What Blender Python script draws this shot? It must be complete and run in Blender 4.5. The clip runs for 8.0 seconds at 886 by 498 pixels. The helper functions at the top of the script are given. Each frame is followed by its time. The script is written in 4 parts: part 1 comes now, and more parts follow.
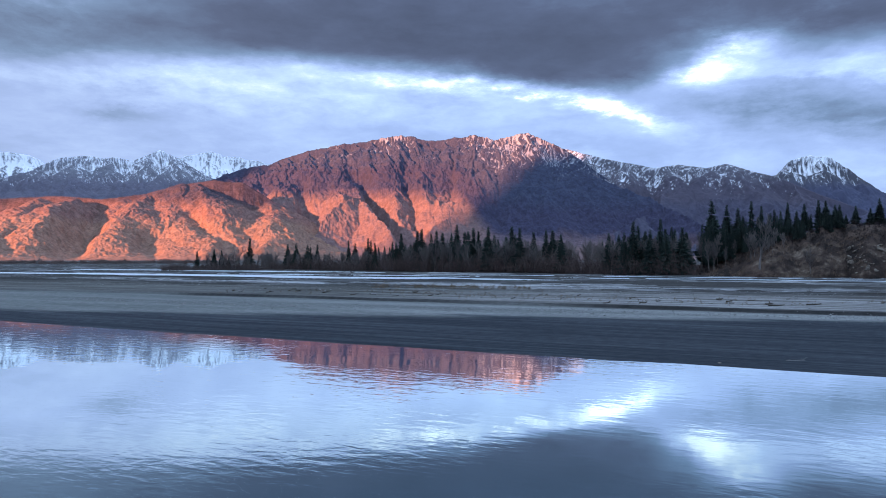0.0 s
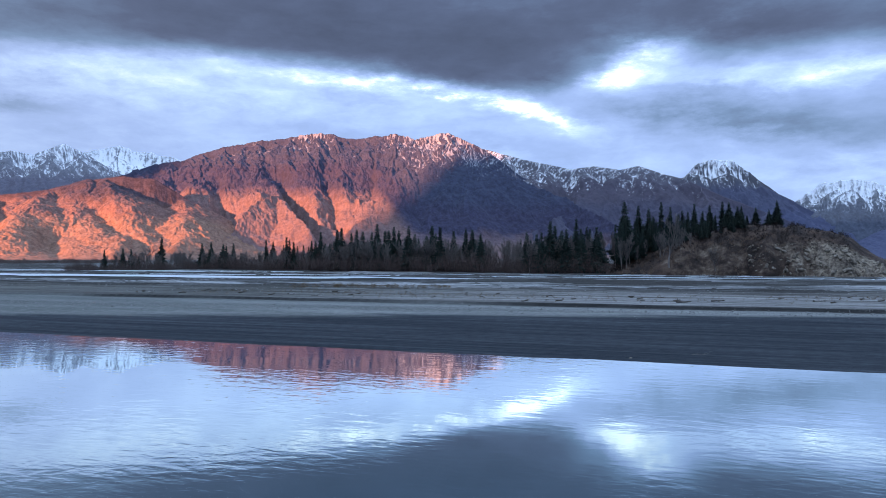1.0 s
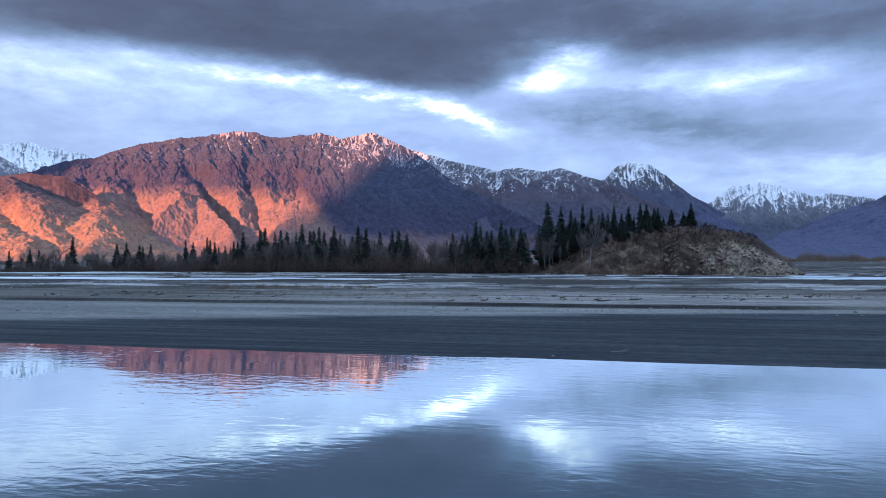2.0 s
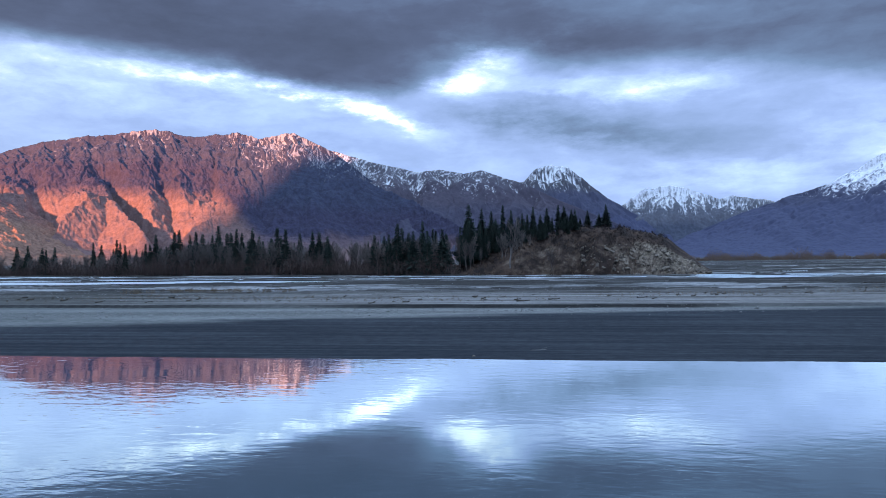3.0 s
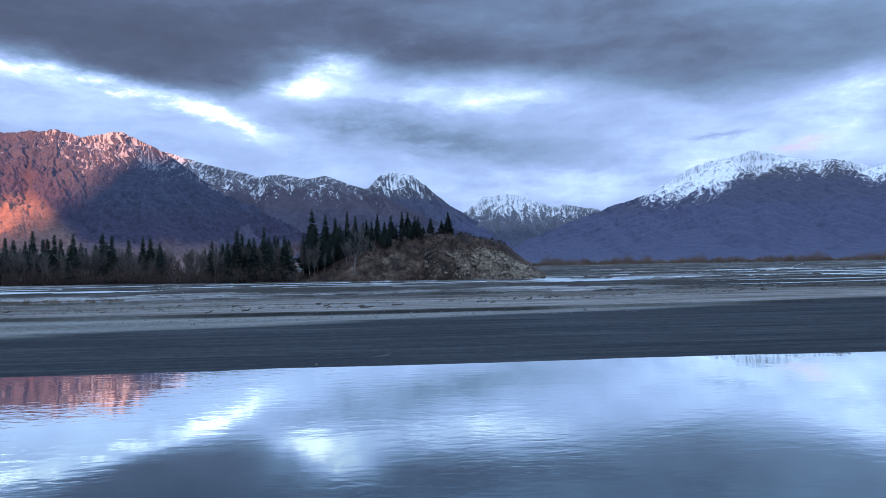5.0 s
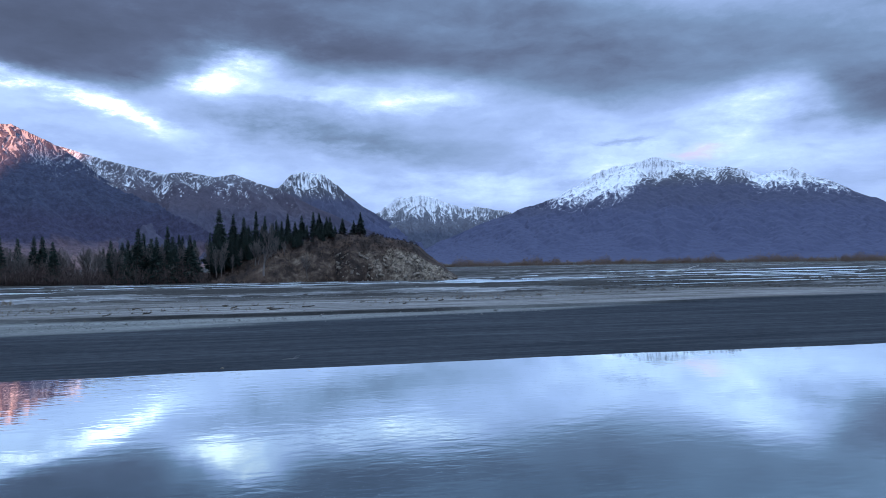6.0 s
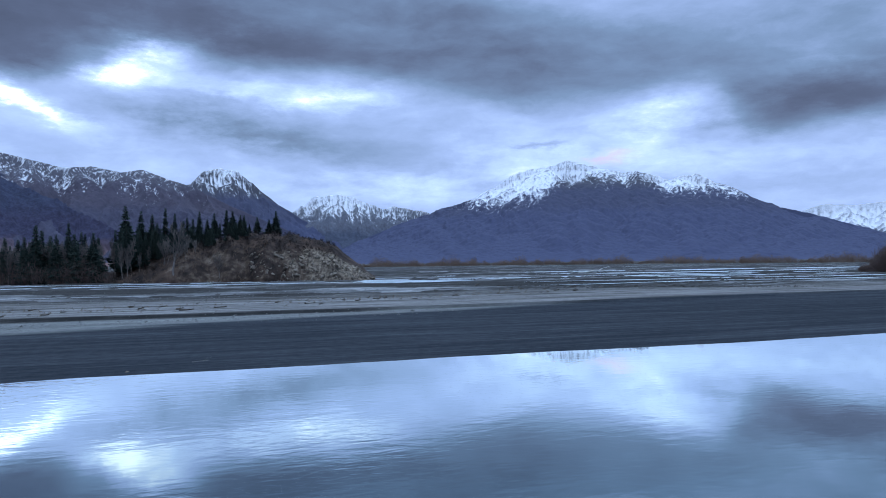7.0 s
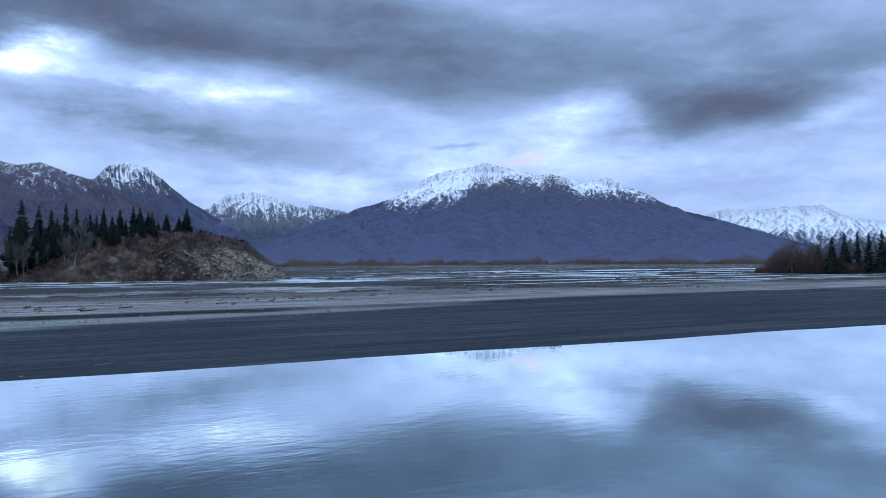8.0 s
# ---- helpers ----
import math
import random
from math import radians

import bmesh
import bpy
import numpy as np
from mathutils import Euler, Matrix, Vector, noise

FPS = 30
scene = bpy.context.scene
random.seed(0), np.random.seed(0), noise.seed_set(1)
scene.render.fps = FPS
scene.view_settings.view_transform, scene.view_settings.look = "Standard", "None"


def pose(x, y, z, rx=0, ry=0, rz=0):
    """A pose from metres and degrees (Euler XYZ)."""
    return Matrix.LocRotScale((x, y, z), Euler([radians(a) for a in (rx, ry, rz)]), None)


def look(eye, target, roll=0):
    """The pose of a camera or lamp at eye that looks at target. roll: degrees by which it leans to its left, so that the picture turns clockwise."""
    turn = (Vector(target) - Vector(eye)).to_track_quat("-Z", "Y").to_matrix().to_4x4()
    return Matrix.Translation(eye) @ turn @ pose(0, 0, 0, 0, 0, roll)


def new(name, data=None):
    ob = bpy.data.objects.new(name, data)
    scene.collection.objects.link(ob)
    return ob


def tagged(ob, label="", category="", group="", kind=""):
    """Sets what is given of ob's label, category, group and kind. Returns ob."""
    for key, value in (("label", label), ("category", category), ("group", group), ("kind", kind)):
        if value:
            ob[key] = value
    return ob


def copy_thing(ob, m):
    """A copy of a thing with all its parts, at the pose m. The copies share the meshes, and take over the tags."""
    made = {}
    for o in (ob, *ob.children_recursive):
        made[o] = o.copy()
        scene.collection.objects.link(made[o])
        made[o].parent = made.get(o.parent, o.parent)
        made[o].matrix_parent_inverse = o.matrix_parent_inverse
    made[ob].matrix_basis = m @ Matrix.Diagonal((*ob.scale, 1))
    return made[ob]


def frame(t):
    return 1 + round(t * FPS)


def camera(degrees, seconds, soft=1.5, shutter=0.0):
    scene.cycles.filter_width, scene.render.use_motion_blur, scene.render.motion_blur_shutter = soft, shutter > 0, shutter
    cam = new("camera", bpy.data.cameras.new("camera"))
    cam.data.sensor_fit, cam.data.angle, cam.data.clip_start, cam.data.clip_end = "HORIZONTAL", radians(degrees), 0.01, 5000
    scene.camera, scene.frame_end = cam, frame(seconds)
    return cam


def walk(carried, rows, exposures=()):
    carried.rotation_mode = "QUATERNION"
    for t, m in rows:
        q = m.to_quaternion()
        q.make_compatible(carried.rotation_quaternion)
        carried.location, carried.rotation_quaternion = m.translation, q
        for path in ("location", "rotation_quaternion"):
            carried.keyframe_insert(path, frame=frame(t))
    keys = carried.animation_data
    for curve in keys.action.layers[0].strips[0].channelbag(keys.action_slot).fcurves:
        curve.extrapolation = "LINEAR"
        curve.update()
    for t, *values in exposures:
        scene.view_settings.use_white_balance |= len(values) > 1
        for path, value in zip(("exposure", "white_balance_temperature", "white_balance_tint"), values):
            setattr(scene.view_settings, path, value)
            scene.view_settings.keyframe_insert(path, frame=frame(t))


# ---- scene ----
# A river bank seen in one slow turn to the right. x right, y ahead, z up from the river's surface.
EYE = 5.0      # the eye over the water: a person on a bank 3.4 m high
ARM = 0.42     # the camera is held out in front of the turning body
cam = camera(63.7, 8.0, soft=0.95)
# seconds, bearing (to the right), pitch, roll
TURNS = [
    (0.0, 0.00, 0.80, 0.00),
    (0.5, 3.19, 0.71, 0.08),
    (1.0, 6.37, 0.72, 0.06),
    (1.5, 9.27, 0.73, 0.08),
    (3.0, 18.55, 0.82, 0.62),
    (3.5, 21.54, 0.93, 0.80),
    (4.0, 24.38, 1.03, 0.99),
    (4.5, 27.52, 1.11, 1.03),
    (6.0, 38.00, 1.13, 0.90),
    (6.5, 41.21, 1.10, 0.80),
    (7.0, 44.58, 1.06, 0.65),
    (7.5, 48.09, 1.02, 0.46),
    (8.0, 51.17, 1.00, 0.33),
]


def held(b, p, r):
    a = radians(b)
    return pose(ARM * math.sin(a), ARM * math.cos(a), EYE, 0, 0, -b) @ pose(0, 0, 0, 90 + p) @ pose(0, 0, 0, 0, 0, -r)


walk(cam, [(t, held(b, p, r)) for t, b, p, r in TURNS])


# ---- node helpers ----
def put(nt, sock, val):
    if isinstance(val, bpy.types.NodeSocket):
        nt.links.new(val, sock)
    else:
        sock.default_value = val


def mth(nt, op, *args):
    n = nt.nodes.new("ShaderNodeMath")
    n.operation = op
    for s, a in zip(n.inputs, args):
        put(nt, s, a)
    return n.outputs[0]


def vec(nt, op, *args):
    n = nt.nodes.new("ShaderNodeVectorMath")
    n.operation = op
    for s, a in zip(n.inputs, args):
        put(nt, s, a)
    return n.outputs[1] if op in ("LENGTH", "DOT_PRODUCT", "DISTANCE") else n.outputs[0]


def xyz(nt, x, y, z=0.0):
    n = nt.nodes.new("ShaderNodeCombineXYZ")
    for s, a in zip(n.inputs, (x, y, z)):
        put(nt, s, a)
    return n.outputs[0]


def split(nt, v):
    n = nt.nodes.new("ShaderNodeSeparateXYZ")
    put(nt, n.inputs[0], v)
    return n.outputs


def noise_tex(nt, v, scale, detail=4.0, rough=0.55, distortion=0.0):
    n = nt.nodes.new("ShaderNodeTexNoise")
    put(nt, n.inputs["Vector"], v)
    n.inputs["Scale"].default_value = scale
    n.inputs["Detail"].default_value = detail
    n.inputs["Roughness"].default_value = rough
    n.inputs["Distortion"].default_value = distortion
    return n.outputs[0]


def steps(nt, fac, stops):
    n = nt.nodes.new("ShaderNodeValToRGB")
    put(nt, n.inputs[0], fac)
    e = n.color_ramp.elements
    while len(e) < len(stops):
        e.new(0.5)
    for el, (p, c) in zip(e, stops):
        el.position = p
        el.color = (*c, 1) if len(c) == 3 else c
    return n.outputs[0]


def mixc(nt, fac, a, b):
    n = nt.nodes.new("ShaderNodeMix")
    n.data_type = "RGBA"
    put(nt, n.inputs[0], fac)
    put(nt, n.inputs[6], a if isinstance(a, bpy.types.NodeSocket) else (*a, 1))
    put(nt, n.inputs[7], b if isinstance(b, bpy.types.NodeSocket) else (*b, 1))
    return n.outputs[2]


def band(nt, v, lo, hi):
    """0 below lo, 1 above hi, smooth between."""
    n = nt.nodes.new("ShaderNodeMapRange")
    n.interpolation_type = "SMOOTHSTEP"
    put(nt, n.inputs[0], v)
    put(nt, n.inputs[1], lo)
    put(nt, n.inputs[2], hi)
    return n.outputs[0]


def mapping(nt, v, loc=(0, 0, 0), rot=0.0, scale=(1, 1, 1), kind="POINT"):
    n = nt.nodes.new("ShaderNodeMapping")
    n.vector_type = kind
    put(nt, n.inputs[0], v)
    n.inputs[1].default_value = loc
    n.inputs[2].default_value = (0, 0, radians(rot))
    n.inputs[3].default_value = scale
    return n.outputs[0]


def material(name, rough=0.9, spec=0.3):
    m = bpy.data.materials.new(name)
    m.use_nodes = True
    nt = m.node_tree
    b = nt.nodes["Principled BSDF"]
    b.inputs["Roughness"].default_value = rough
    b.inputs["Specular IOR Level"].default_value = spec
    return m, nt, b


def bumped(nt, b, height, strength, distance):
    n = nt.nodes.new("ShaderNodeBump")
    n.inputs["Strength"].default_value = strength
    n.inputs["Distance"].default_value = distance
    put(nt, n.inputs["Height"], height)
    nt.links.new(n.outputs[0], b.inputs["Normal"])


# ---- sky and sun ----
SUN_BEARING, SUN_RISE = -146.0, 8.0    # low, behind the left shoulder
world = bpy.data.worlds.new("evening_sky")
scene.world = world
world.use_nodes = True
nt = world.node_tree
back = nt.nodes["Background"]
d = vec(nt, "NORMALIZE", nt.nodes.new("ShaderNodeTexCoord").outputs["Generated"])
dx, dy, dz = split(nt, d)
az = mth(nt, "MULTIPLY", mth(nt, "ARCTAN2", dx, dy), 57.2958)
el = mth(nt, "MULTIPLY", mth(nt, "ARCSINE", dz), 57.2958)
flat = xyz(nt, mth(nt, "MULTIPLY", az, 0.35), el)
w1 = mth(nt, "SUBTRACT", noise_tex(nt, flat, 0.18, 7, 0.62), 0.5)
w2 = mth(nt, "SUBTRACT", noise_tex(nt, vec(nt, "ADD", flat, (31.0, 7.0, 0.0)), 0.26, 7, 0.64), 0.5)
azw = mth(nt, "MULTIPLY_ADD", w1, 6.5, az)
elw = mth(nt, "MULTIPLY_ADD", w2, 2.2, el)
w3 = mth(nt, "SUBTRACT", noise_tex(nt, vec(nt, "ADD", flat, (5.0, 53.0, 0.0)), 0.75, 6, 0.66), 0.5)
w4 = mth(nt, "SUBTRACT", noise_tex(nt, vec(nt, "ADD", flat, (77.0, 19.0, 0.0)), 0.85, 6, 0.66), 0.5)
here = xyz(nt, mth(nt, "MULTIPLY_ADD", w3, 5.5, azw), mth(nt, "MULTIPLY_ADD", w4, 1.9, elw))
# the lower edge of the dark cloud deck, by bearing
curve = nt.nodes.new("ShaderNodeFloatCurve")
put(nt, curve.inputs["Value"], mth(nt, "MULTIPLY_ADD", az, 1 / 180.0, 1 / 3.0))
edge = [(-60, 11), (-32, 13.6), (-20, 14.8), (-8, 15.2), (2, 14.2), (9, 13.0), (13, 13.2), (18, 14.4), (23, 15.6), (29, 14.6), (37, 14.6), (44, 13.2),
        (55, 11.8), (60, 12.4), (64, 12.8), (68, 10.6), (73, 9.4), (80, 11.5), (86, 13), (120, 12)]
pts = curve.mapping.curves[0].points
while len(pts) < len(edge):
    pts.new(0.5, 0.5)
for p, (a, e) in zip(pts, edge):
    p.location = ((a + 60) / 180, e / 25)
curve.mapping.update()
low_edge = mth(nt, "MULTIPLY", curve.outputs[0], 25.0)
deck = band(nt, mth(nt, "SUBTRACT", elw, low_edge), -1.2, 1.6)
# to the right the deck thins to a band with paler cloud above
upper = nt.nodes.new("ShaderNodeMapRange")
for sock, val in zip(upper.inputs, (az, 42.0, 72.0, 21.0, 13.6)):
    put(nt, sock, val)
thin = band(nt, mth(nt, "SUBTRACT", elw, upper.outputs[0]), -1.0, 2.6)
deck = mth(nt, "MULTIPLY", deck, mth(nt, "MULTIPLY_ADD", thin, -0.62, 1.0))


def puff(bearing, rise, wide, high, turn=0.0):
    """A soft patch of the sky: 1 in its middle, fading out."""
    v = mapping(nt, here, (bearing, rise, 0), turn, (wide, high, 1), "TEXTURE")
    q = vec(nt, "LENGTH", v)
    return mth(nt, "EXPONENT", mth(nt, "MULTIPLY", mth(nt, "MULTIPLY", q, q), -1.0))


fine = mth(nt, "SUBTRACT", noise_tex(nt, xyz(nt, mth(nt, "MULTIPLY", azw, 0.36), elw), 0.45, 7, 0.62), 0.5)
broad = mth(nt, "SUBTRACT", noise_tex(nt, xyz(nt, mth(nt, "MULTIPLY", azw, 0.28), elw, 3.0), 0.13, 4, 0.5), 0.5)
fade = nt.nodes.new("ShaderNodeMapRange")
for sock, val in zip(fade.inputs, (az, 25.0, 65.0, -0.45, -0.30)):
    put(nt, sock, val)
value = mth(nt, "MULTIPLY_ADD", deck, fade.outputs[0], 0.69)
value = mth(nt, "MULTIPLY_ADD", broad, 0.45, value)
value = mth(nt, "MULTIPLY_ADD", fine, 0.36, value)
ragged = mth(nt, "MULTIPLY_ADD", mth(nt, "ADD", w3, fine), 2.0, 0.95)
PUFFS = [  # bearing, rise, half width, half height, turn, gain
    # the bright slit under the deck and its torn end
    (-12.0, 12.6, 15.0, 1.9, -3, 0.13), (-6.5, 14.3, 8.0, 0.75, -3, 0.14), (1.5, 13.8, 6.0, 0.60, -4, 0.24), (7.0, 13.2, 4.2, 0.58, -11, 0.27), (11.3, 12.5, 3.0, 0.62, -19, 0.26), (14.6, 11.15, 2.6, 0.75, -27, 0.34),
    # the hole in the deck and the paler cloud to the right of it
    (20.8, 14.0, 2.6, 0.95, 4, 0.22), (23.4, 15.7, 2.6, 0.9, 12, 0.22), (21.9, 14.6, 4.6, 1.9, 10, 0.15), (37.0, 13.0, 4.4, 0.80, 5, 0.20), (30.0, 13.1, 4.5, 0.8, -4, 0.16),
    (62.3, 10.9, 3.4, 1.5, 14, 0.20), (55.0, 7.0, 15.0, 2.6, 0, 0.13), (40.0, 6.2, 7.0, 1.2, 0, 0.11), (79.0, 9.9, 5.0, 0.8, 6, 0.14), (76.0, 13.0, 8.0, 0.7, -5, 0.10), (-20.0, 13.2, 9.0, 1.0, 2, 0.08),
    # grey banks below and above
    (27.0, 10.8, 9.5, 1.9, -5, -0.22), (35.0, 9.2, 9.0, 1.2, -6, -0.17), (12.0, 8.9, 5.0, 0.8, -10, -0.08), (16.0, 13.9, 2.6, 0.7, 6, -0.14),
    (0.0, 17.8, 20.0, 2.4, -2, -0.10), (-24.5, 10.6, 3.5, 0.6, 0, -0.16), (52.8, 9.0, 2.0, 0.3, 0, -0.20),
    (-31.0, 17.5, 7.0, 3.0, 0, 0.16), (31.0, 17.0, 6.0, 1.3, -6, -0.14), (68.5, 10.2, 4.2, 1.2, -8, -0.20), (73.0, 11.6, 6.0, 1.3, -14, -0.16), (-2.0, 9.8, 14.0, 1.2, -4, -0.06),
]
for a, e, ww, hh, tt, g in PUFFS:
    value = mth(nt, "MULTIPLY_ADD", mth(nt, "MULTIPLY", puff(a, e, ww, hh, tt), ragged), g, value)
# thinner, brighter cloud overhead
value = mth(nt, "MULTIPLY_ADD", band(nt, el, 22.0, 42.0), 0.40, value)
tint = steps(nt, value, [(0.0, (0.047, 0.058, 0.098)), (0.20, (0.078, 0.100, 0.172)), (0.45, (0.146, 0.216, 0.358)), (0.68, (0.270, 0.366, 0.628)), (0.86, (0.41, 0.545, 0.815)), (1.0, (0.60, 0.72, 0.85))])
tint = vec(nt, "MULTIPLY", tint, xyz(nt, *[mth(nt, "MULTIPLY_ADD", band(nt, el, 24.0, 45.0), g * 1.5, k) for g, k in ((0.15, 1.44), (0.30, 1.5), (0.55, 1.52))]))
tint = vec(nt, "SCALE", tint)
put(nt, tint.node.inputs["Scale"], mth(nt, "MULTIPLY_ADD", mth(nt, "MAXIMUM", mth(nt, "SUBTRACT", value, 0.92), 0.0), 2.2, 1.0))
mauve = band(nt, az, 5.0, -40.0)
tint = mixc(nt, mth(nt, "MULTIPLY", mauve, 0.7), tint, vec(nt, "MULTIPLY", tint, (1.10, 0.99, 0.89)))
tint = mixc(nt, mth(nt, "MULTIPLY", puff(57.8, 8.0, 1.3, 0.35, 0), 0.45), tint, (0.80, 0.52, 0.66))
air = nt.nodes.new("ShaderNodeTexSky")
air.sky_type = "NISHITA"
air.sun_disc = False
air.sun_elevation = radians(SUN_RISE)
air.sun_rotation = radians(SUN_BEARING)
total = vec(nt, "ADD", tint, vec(nt, "SCALE", air.outputs[0]))
total.node.inputs[1].links[0].from_node.inputs["Scale"].default_value = 0.0015
put(nt, back.inputs["Color"], total)
back.inputs["Strength"].default_value = 1.0

lamp = bpy.data.lights.new("sun", "SUN")
lamp.energy, lamp.angle, lamp.color = 16.5, radians(1.6), (1.0, 0.375, 0.20)
sun = new("sun", lamp)
sa, se = radians(SUN_BEARING), radians(SUN_RISE)
sun.matrix_world = look((math.sin(sa) * 100, math.cos(sa) * 100, math.tan(se) * 100), (0, 0, 0))


# ---- building helpers ----
def grid_mesh(name, P, mat, smooth=True, extra=None):
    """A mesh from an array of points, rows by columns."""
    r, c = P.shape[:2]
    i = np.arange(r * c).reshape(r, c)
    q = np.stack([i[:-1, :-1], i[:-1, 1:], i[1:, 1:], i[1:, :-1]], -1).reshape(-1, 4)
    me = bpy.data.meshes.new(name)
    me.vertices.add(r * c)
    me.vertices.foreach_set("co", P.reshape(-1).astype(np.float32))
    me.loops.add(q.size)
    me.loops.foreach_set("vertex_index", q.reshape(-1).astype(np.int32))
    me.polygons.add(len(q))
    me.polygons.foreach_set("loop_start", np.arange(0, q.size, 4, dtype=np.int32))
    if smooth:
        me.polygons.foreach_set("use_smooth", np.ones(len(q), bool))
    for key, val in (extra or {}).items():
        me.attributes.new(key, "FLOAT", "POINT").data.foreach_set("value", val.reshape(-1).astype(np.float32))
    me.update(calc_edges=True)
    me.materials.append(mat)
    return me


def tri_mesh(name, verts, faces, mat, smooth=False):
    """A mesh from an array of points and an array of triangles or quads."""
    verts, faces = np.asarray(verts, np.float32), np.asarray(faces, np.int32)
    k = faces.shape[1]
    me = bpy.data.meshes.new(name)
    me.vertices.add(len(verts))
    me.vertices.foreach_set("co", verts.reshape(-1))
    me.loops.add(faces.size)
    me.loops.foreach_set("vertex_index", faces.reshape(-1))
    me.polygons.add(len(faces))
    me.polygons.foreach_set("loop_start", np.arange(0, faces.size, k, dtype=np.int32))
    if smooth:
        me.polygons.foreach_set("use_smooth", np.ones(len(faces), bool))
    me.update(calc_edges=True)
    me.materials.append(mat)
    return me


def part(name, me, parent, label=""):
    ob = new(name, me)
    ob.parent = parent
    return tagged(ob, label)


def lattice(ix, iy, seed):
    h = (ix.astype(np.int64) * 374761393 + iy.astype(np.int64) * 668265263 + seed * 1442695041) & 0xFFFFFFFF
    h = ((h ^ (h >> 13)) * 1274126177) & 0xFFFFFFFF
    return (h ^ (h >> 16)) & 0xFFFF


def perlin(x, y, seed=0):
    """Gradient noise, about -1 to 1."""
    x, y = np.broadcast_arrays(np.asarray(x, float), np.asarray(y, float))
    ix, iy = np.floor(x), np.floor(y)
    fx, fy = x - ix, y - iy
    sx, sy = fx * fx * fx * (fx * (fx * 6 - 15) + 10), fy * fy * fy * (fy * (fy * 6 - 15) + 10)
    g = []
    for ox in (0, 1):
        for oy in (0, 1):
            a = lattice(ix + ox, iy + oy, seed) * (2 * np.pi / 65536)
            g.append(np.cos(a) * (fx - ox) + np.sin(a) * (fy - oy))
    return 1.5 * ((g[0] * (1 - sx) + g[2] * sx) * (1 - sy) + (g[1] * (1 - sx) + g[3] * sx) * sy)


def fbm(x, y, seed=0, octaves=4, gain=0.5):
    s, a, k = 0, 1.0, 1.0
    for o in range(octaves):
        s = s + a * perlin(x * k, y * k, seed + o * 17)
        a, k = a * gain, k * 2.03
    return s


def smooth(lo, hi, v):
    t = np.clip((v - lo) / (hi - lo), 0, 1)
    return t * t * (3 - 2 * t)


# ---- materials ----
def mountain_material(name, low, mid, high, rough_scale=1.0, grain=0.2, cover=1.0):
    m, nt, b = material(name, 0.95, 0.15)
    pos = nt.nodes.new("ShaderNodeNewGeometry").outputs["Position"]
    at = nt.nodes.new("ShaderNodeAttribute")
    at.attribute_name = "rise"
    sn = nt.nodes.new("ShaderNodeAttribute")
    sn.attribute_name = "snow"
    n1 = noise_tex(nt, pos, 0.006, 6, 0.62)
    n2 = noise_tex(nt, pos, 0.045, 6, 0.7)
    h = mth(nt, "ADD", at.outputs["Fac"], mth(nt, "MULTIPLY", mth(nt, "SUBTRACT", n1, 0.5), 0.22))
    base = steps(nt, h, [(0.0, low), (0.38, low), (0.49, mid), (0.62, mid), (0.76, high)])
    n3 = noise_tex(nt, pos, 0.16, 6, 0.75)
    speck = mth(nt, "MULTIPLY_ADD", n3, 0.5, mth(nt, "MULTIPLY", n2, 0.5))
    base = mixc(nt, band(nt, speck, 0.40, 0.60), vec(nt, "SCALE", base), vec(nt, "SCALE", base))
    for sock, k in zip(base.node.inputs[6:8], (1 - grain, 1 + grain)):
        sock.links[0].from_node.inputs["Scale"].default_value = k
    snow = mth(nt, "MULTIPLY_ADD", mth(nt, "SUBTRACT", mth(nt, "ADD", n2, n3), 1.0), 0.55, sn.outputs["Fac"])
    put(nt, b.inputs["Base Color"], mixc(nt, mth(nt, "MULTIPLY", band(nt, snow, 0.08, 0.78), cover), base, (0.87, 0.88, 0.91)))
    bumped(nt, b, noise_tex(nt, pos, 0.035, 7, 0.68), 0.30, 5.0 * rough_scale)
    return m


# dark mid and high tones: shade on the upper slopes put into colour
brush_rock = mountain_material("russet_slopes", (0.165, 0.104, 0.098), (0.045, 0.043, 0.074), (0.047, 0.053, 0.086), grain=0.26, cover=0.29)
# the foothill tops are likewise toned dark for the shade there
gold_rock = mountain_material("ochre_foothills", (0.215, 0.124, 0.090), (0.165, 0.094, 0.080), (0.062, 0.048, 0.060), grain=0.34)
# darker, bluer than the massif: the ridge's shade is put into this colour
shaded_heath_rock = mountain_material("shaded_purple_heath", (0.066, 0.063, 0.092), (0.080, 0.070, 0.092), (0.120, 0.115, 0.135), 0.6, 0.14, 0.85)
# dark forest; the blue in its base colour stands for distance haze
hazed_forest_rock = mountain_material("haze_tinted_forest_slopes", (0.070, 0.077, 0.130), (0.068, 0.072, 0.113), (0.085, 0.085, 0.100), 0.25, 0.09)
# heath lightened in its base colour to give the haze of distance
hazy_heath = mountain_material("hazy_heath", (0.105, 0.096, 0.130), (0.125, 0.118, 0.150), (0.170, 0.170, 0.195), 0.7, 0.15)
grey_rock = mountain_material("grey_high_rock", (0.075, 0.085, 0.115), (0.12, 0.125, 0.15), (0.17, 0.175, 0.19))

A0 = radians(26.5)      # the bearing straight across the river


def across(nt, pos):
    """Metres along and across the river."""
    v = mapping(nt, pos, (0, 0, 0), 26.5)
    return split(nt, v)


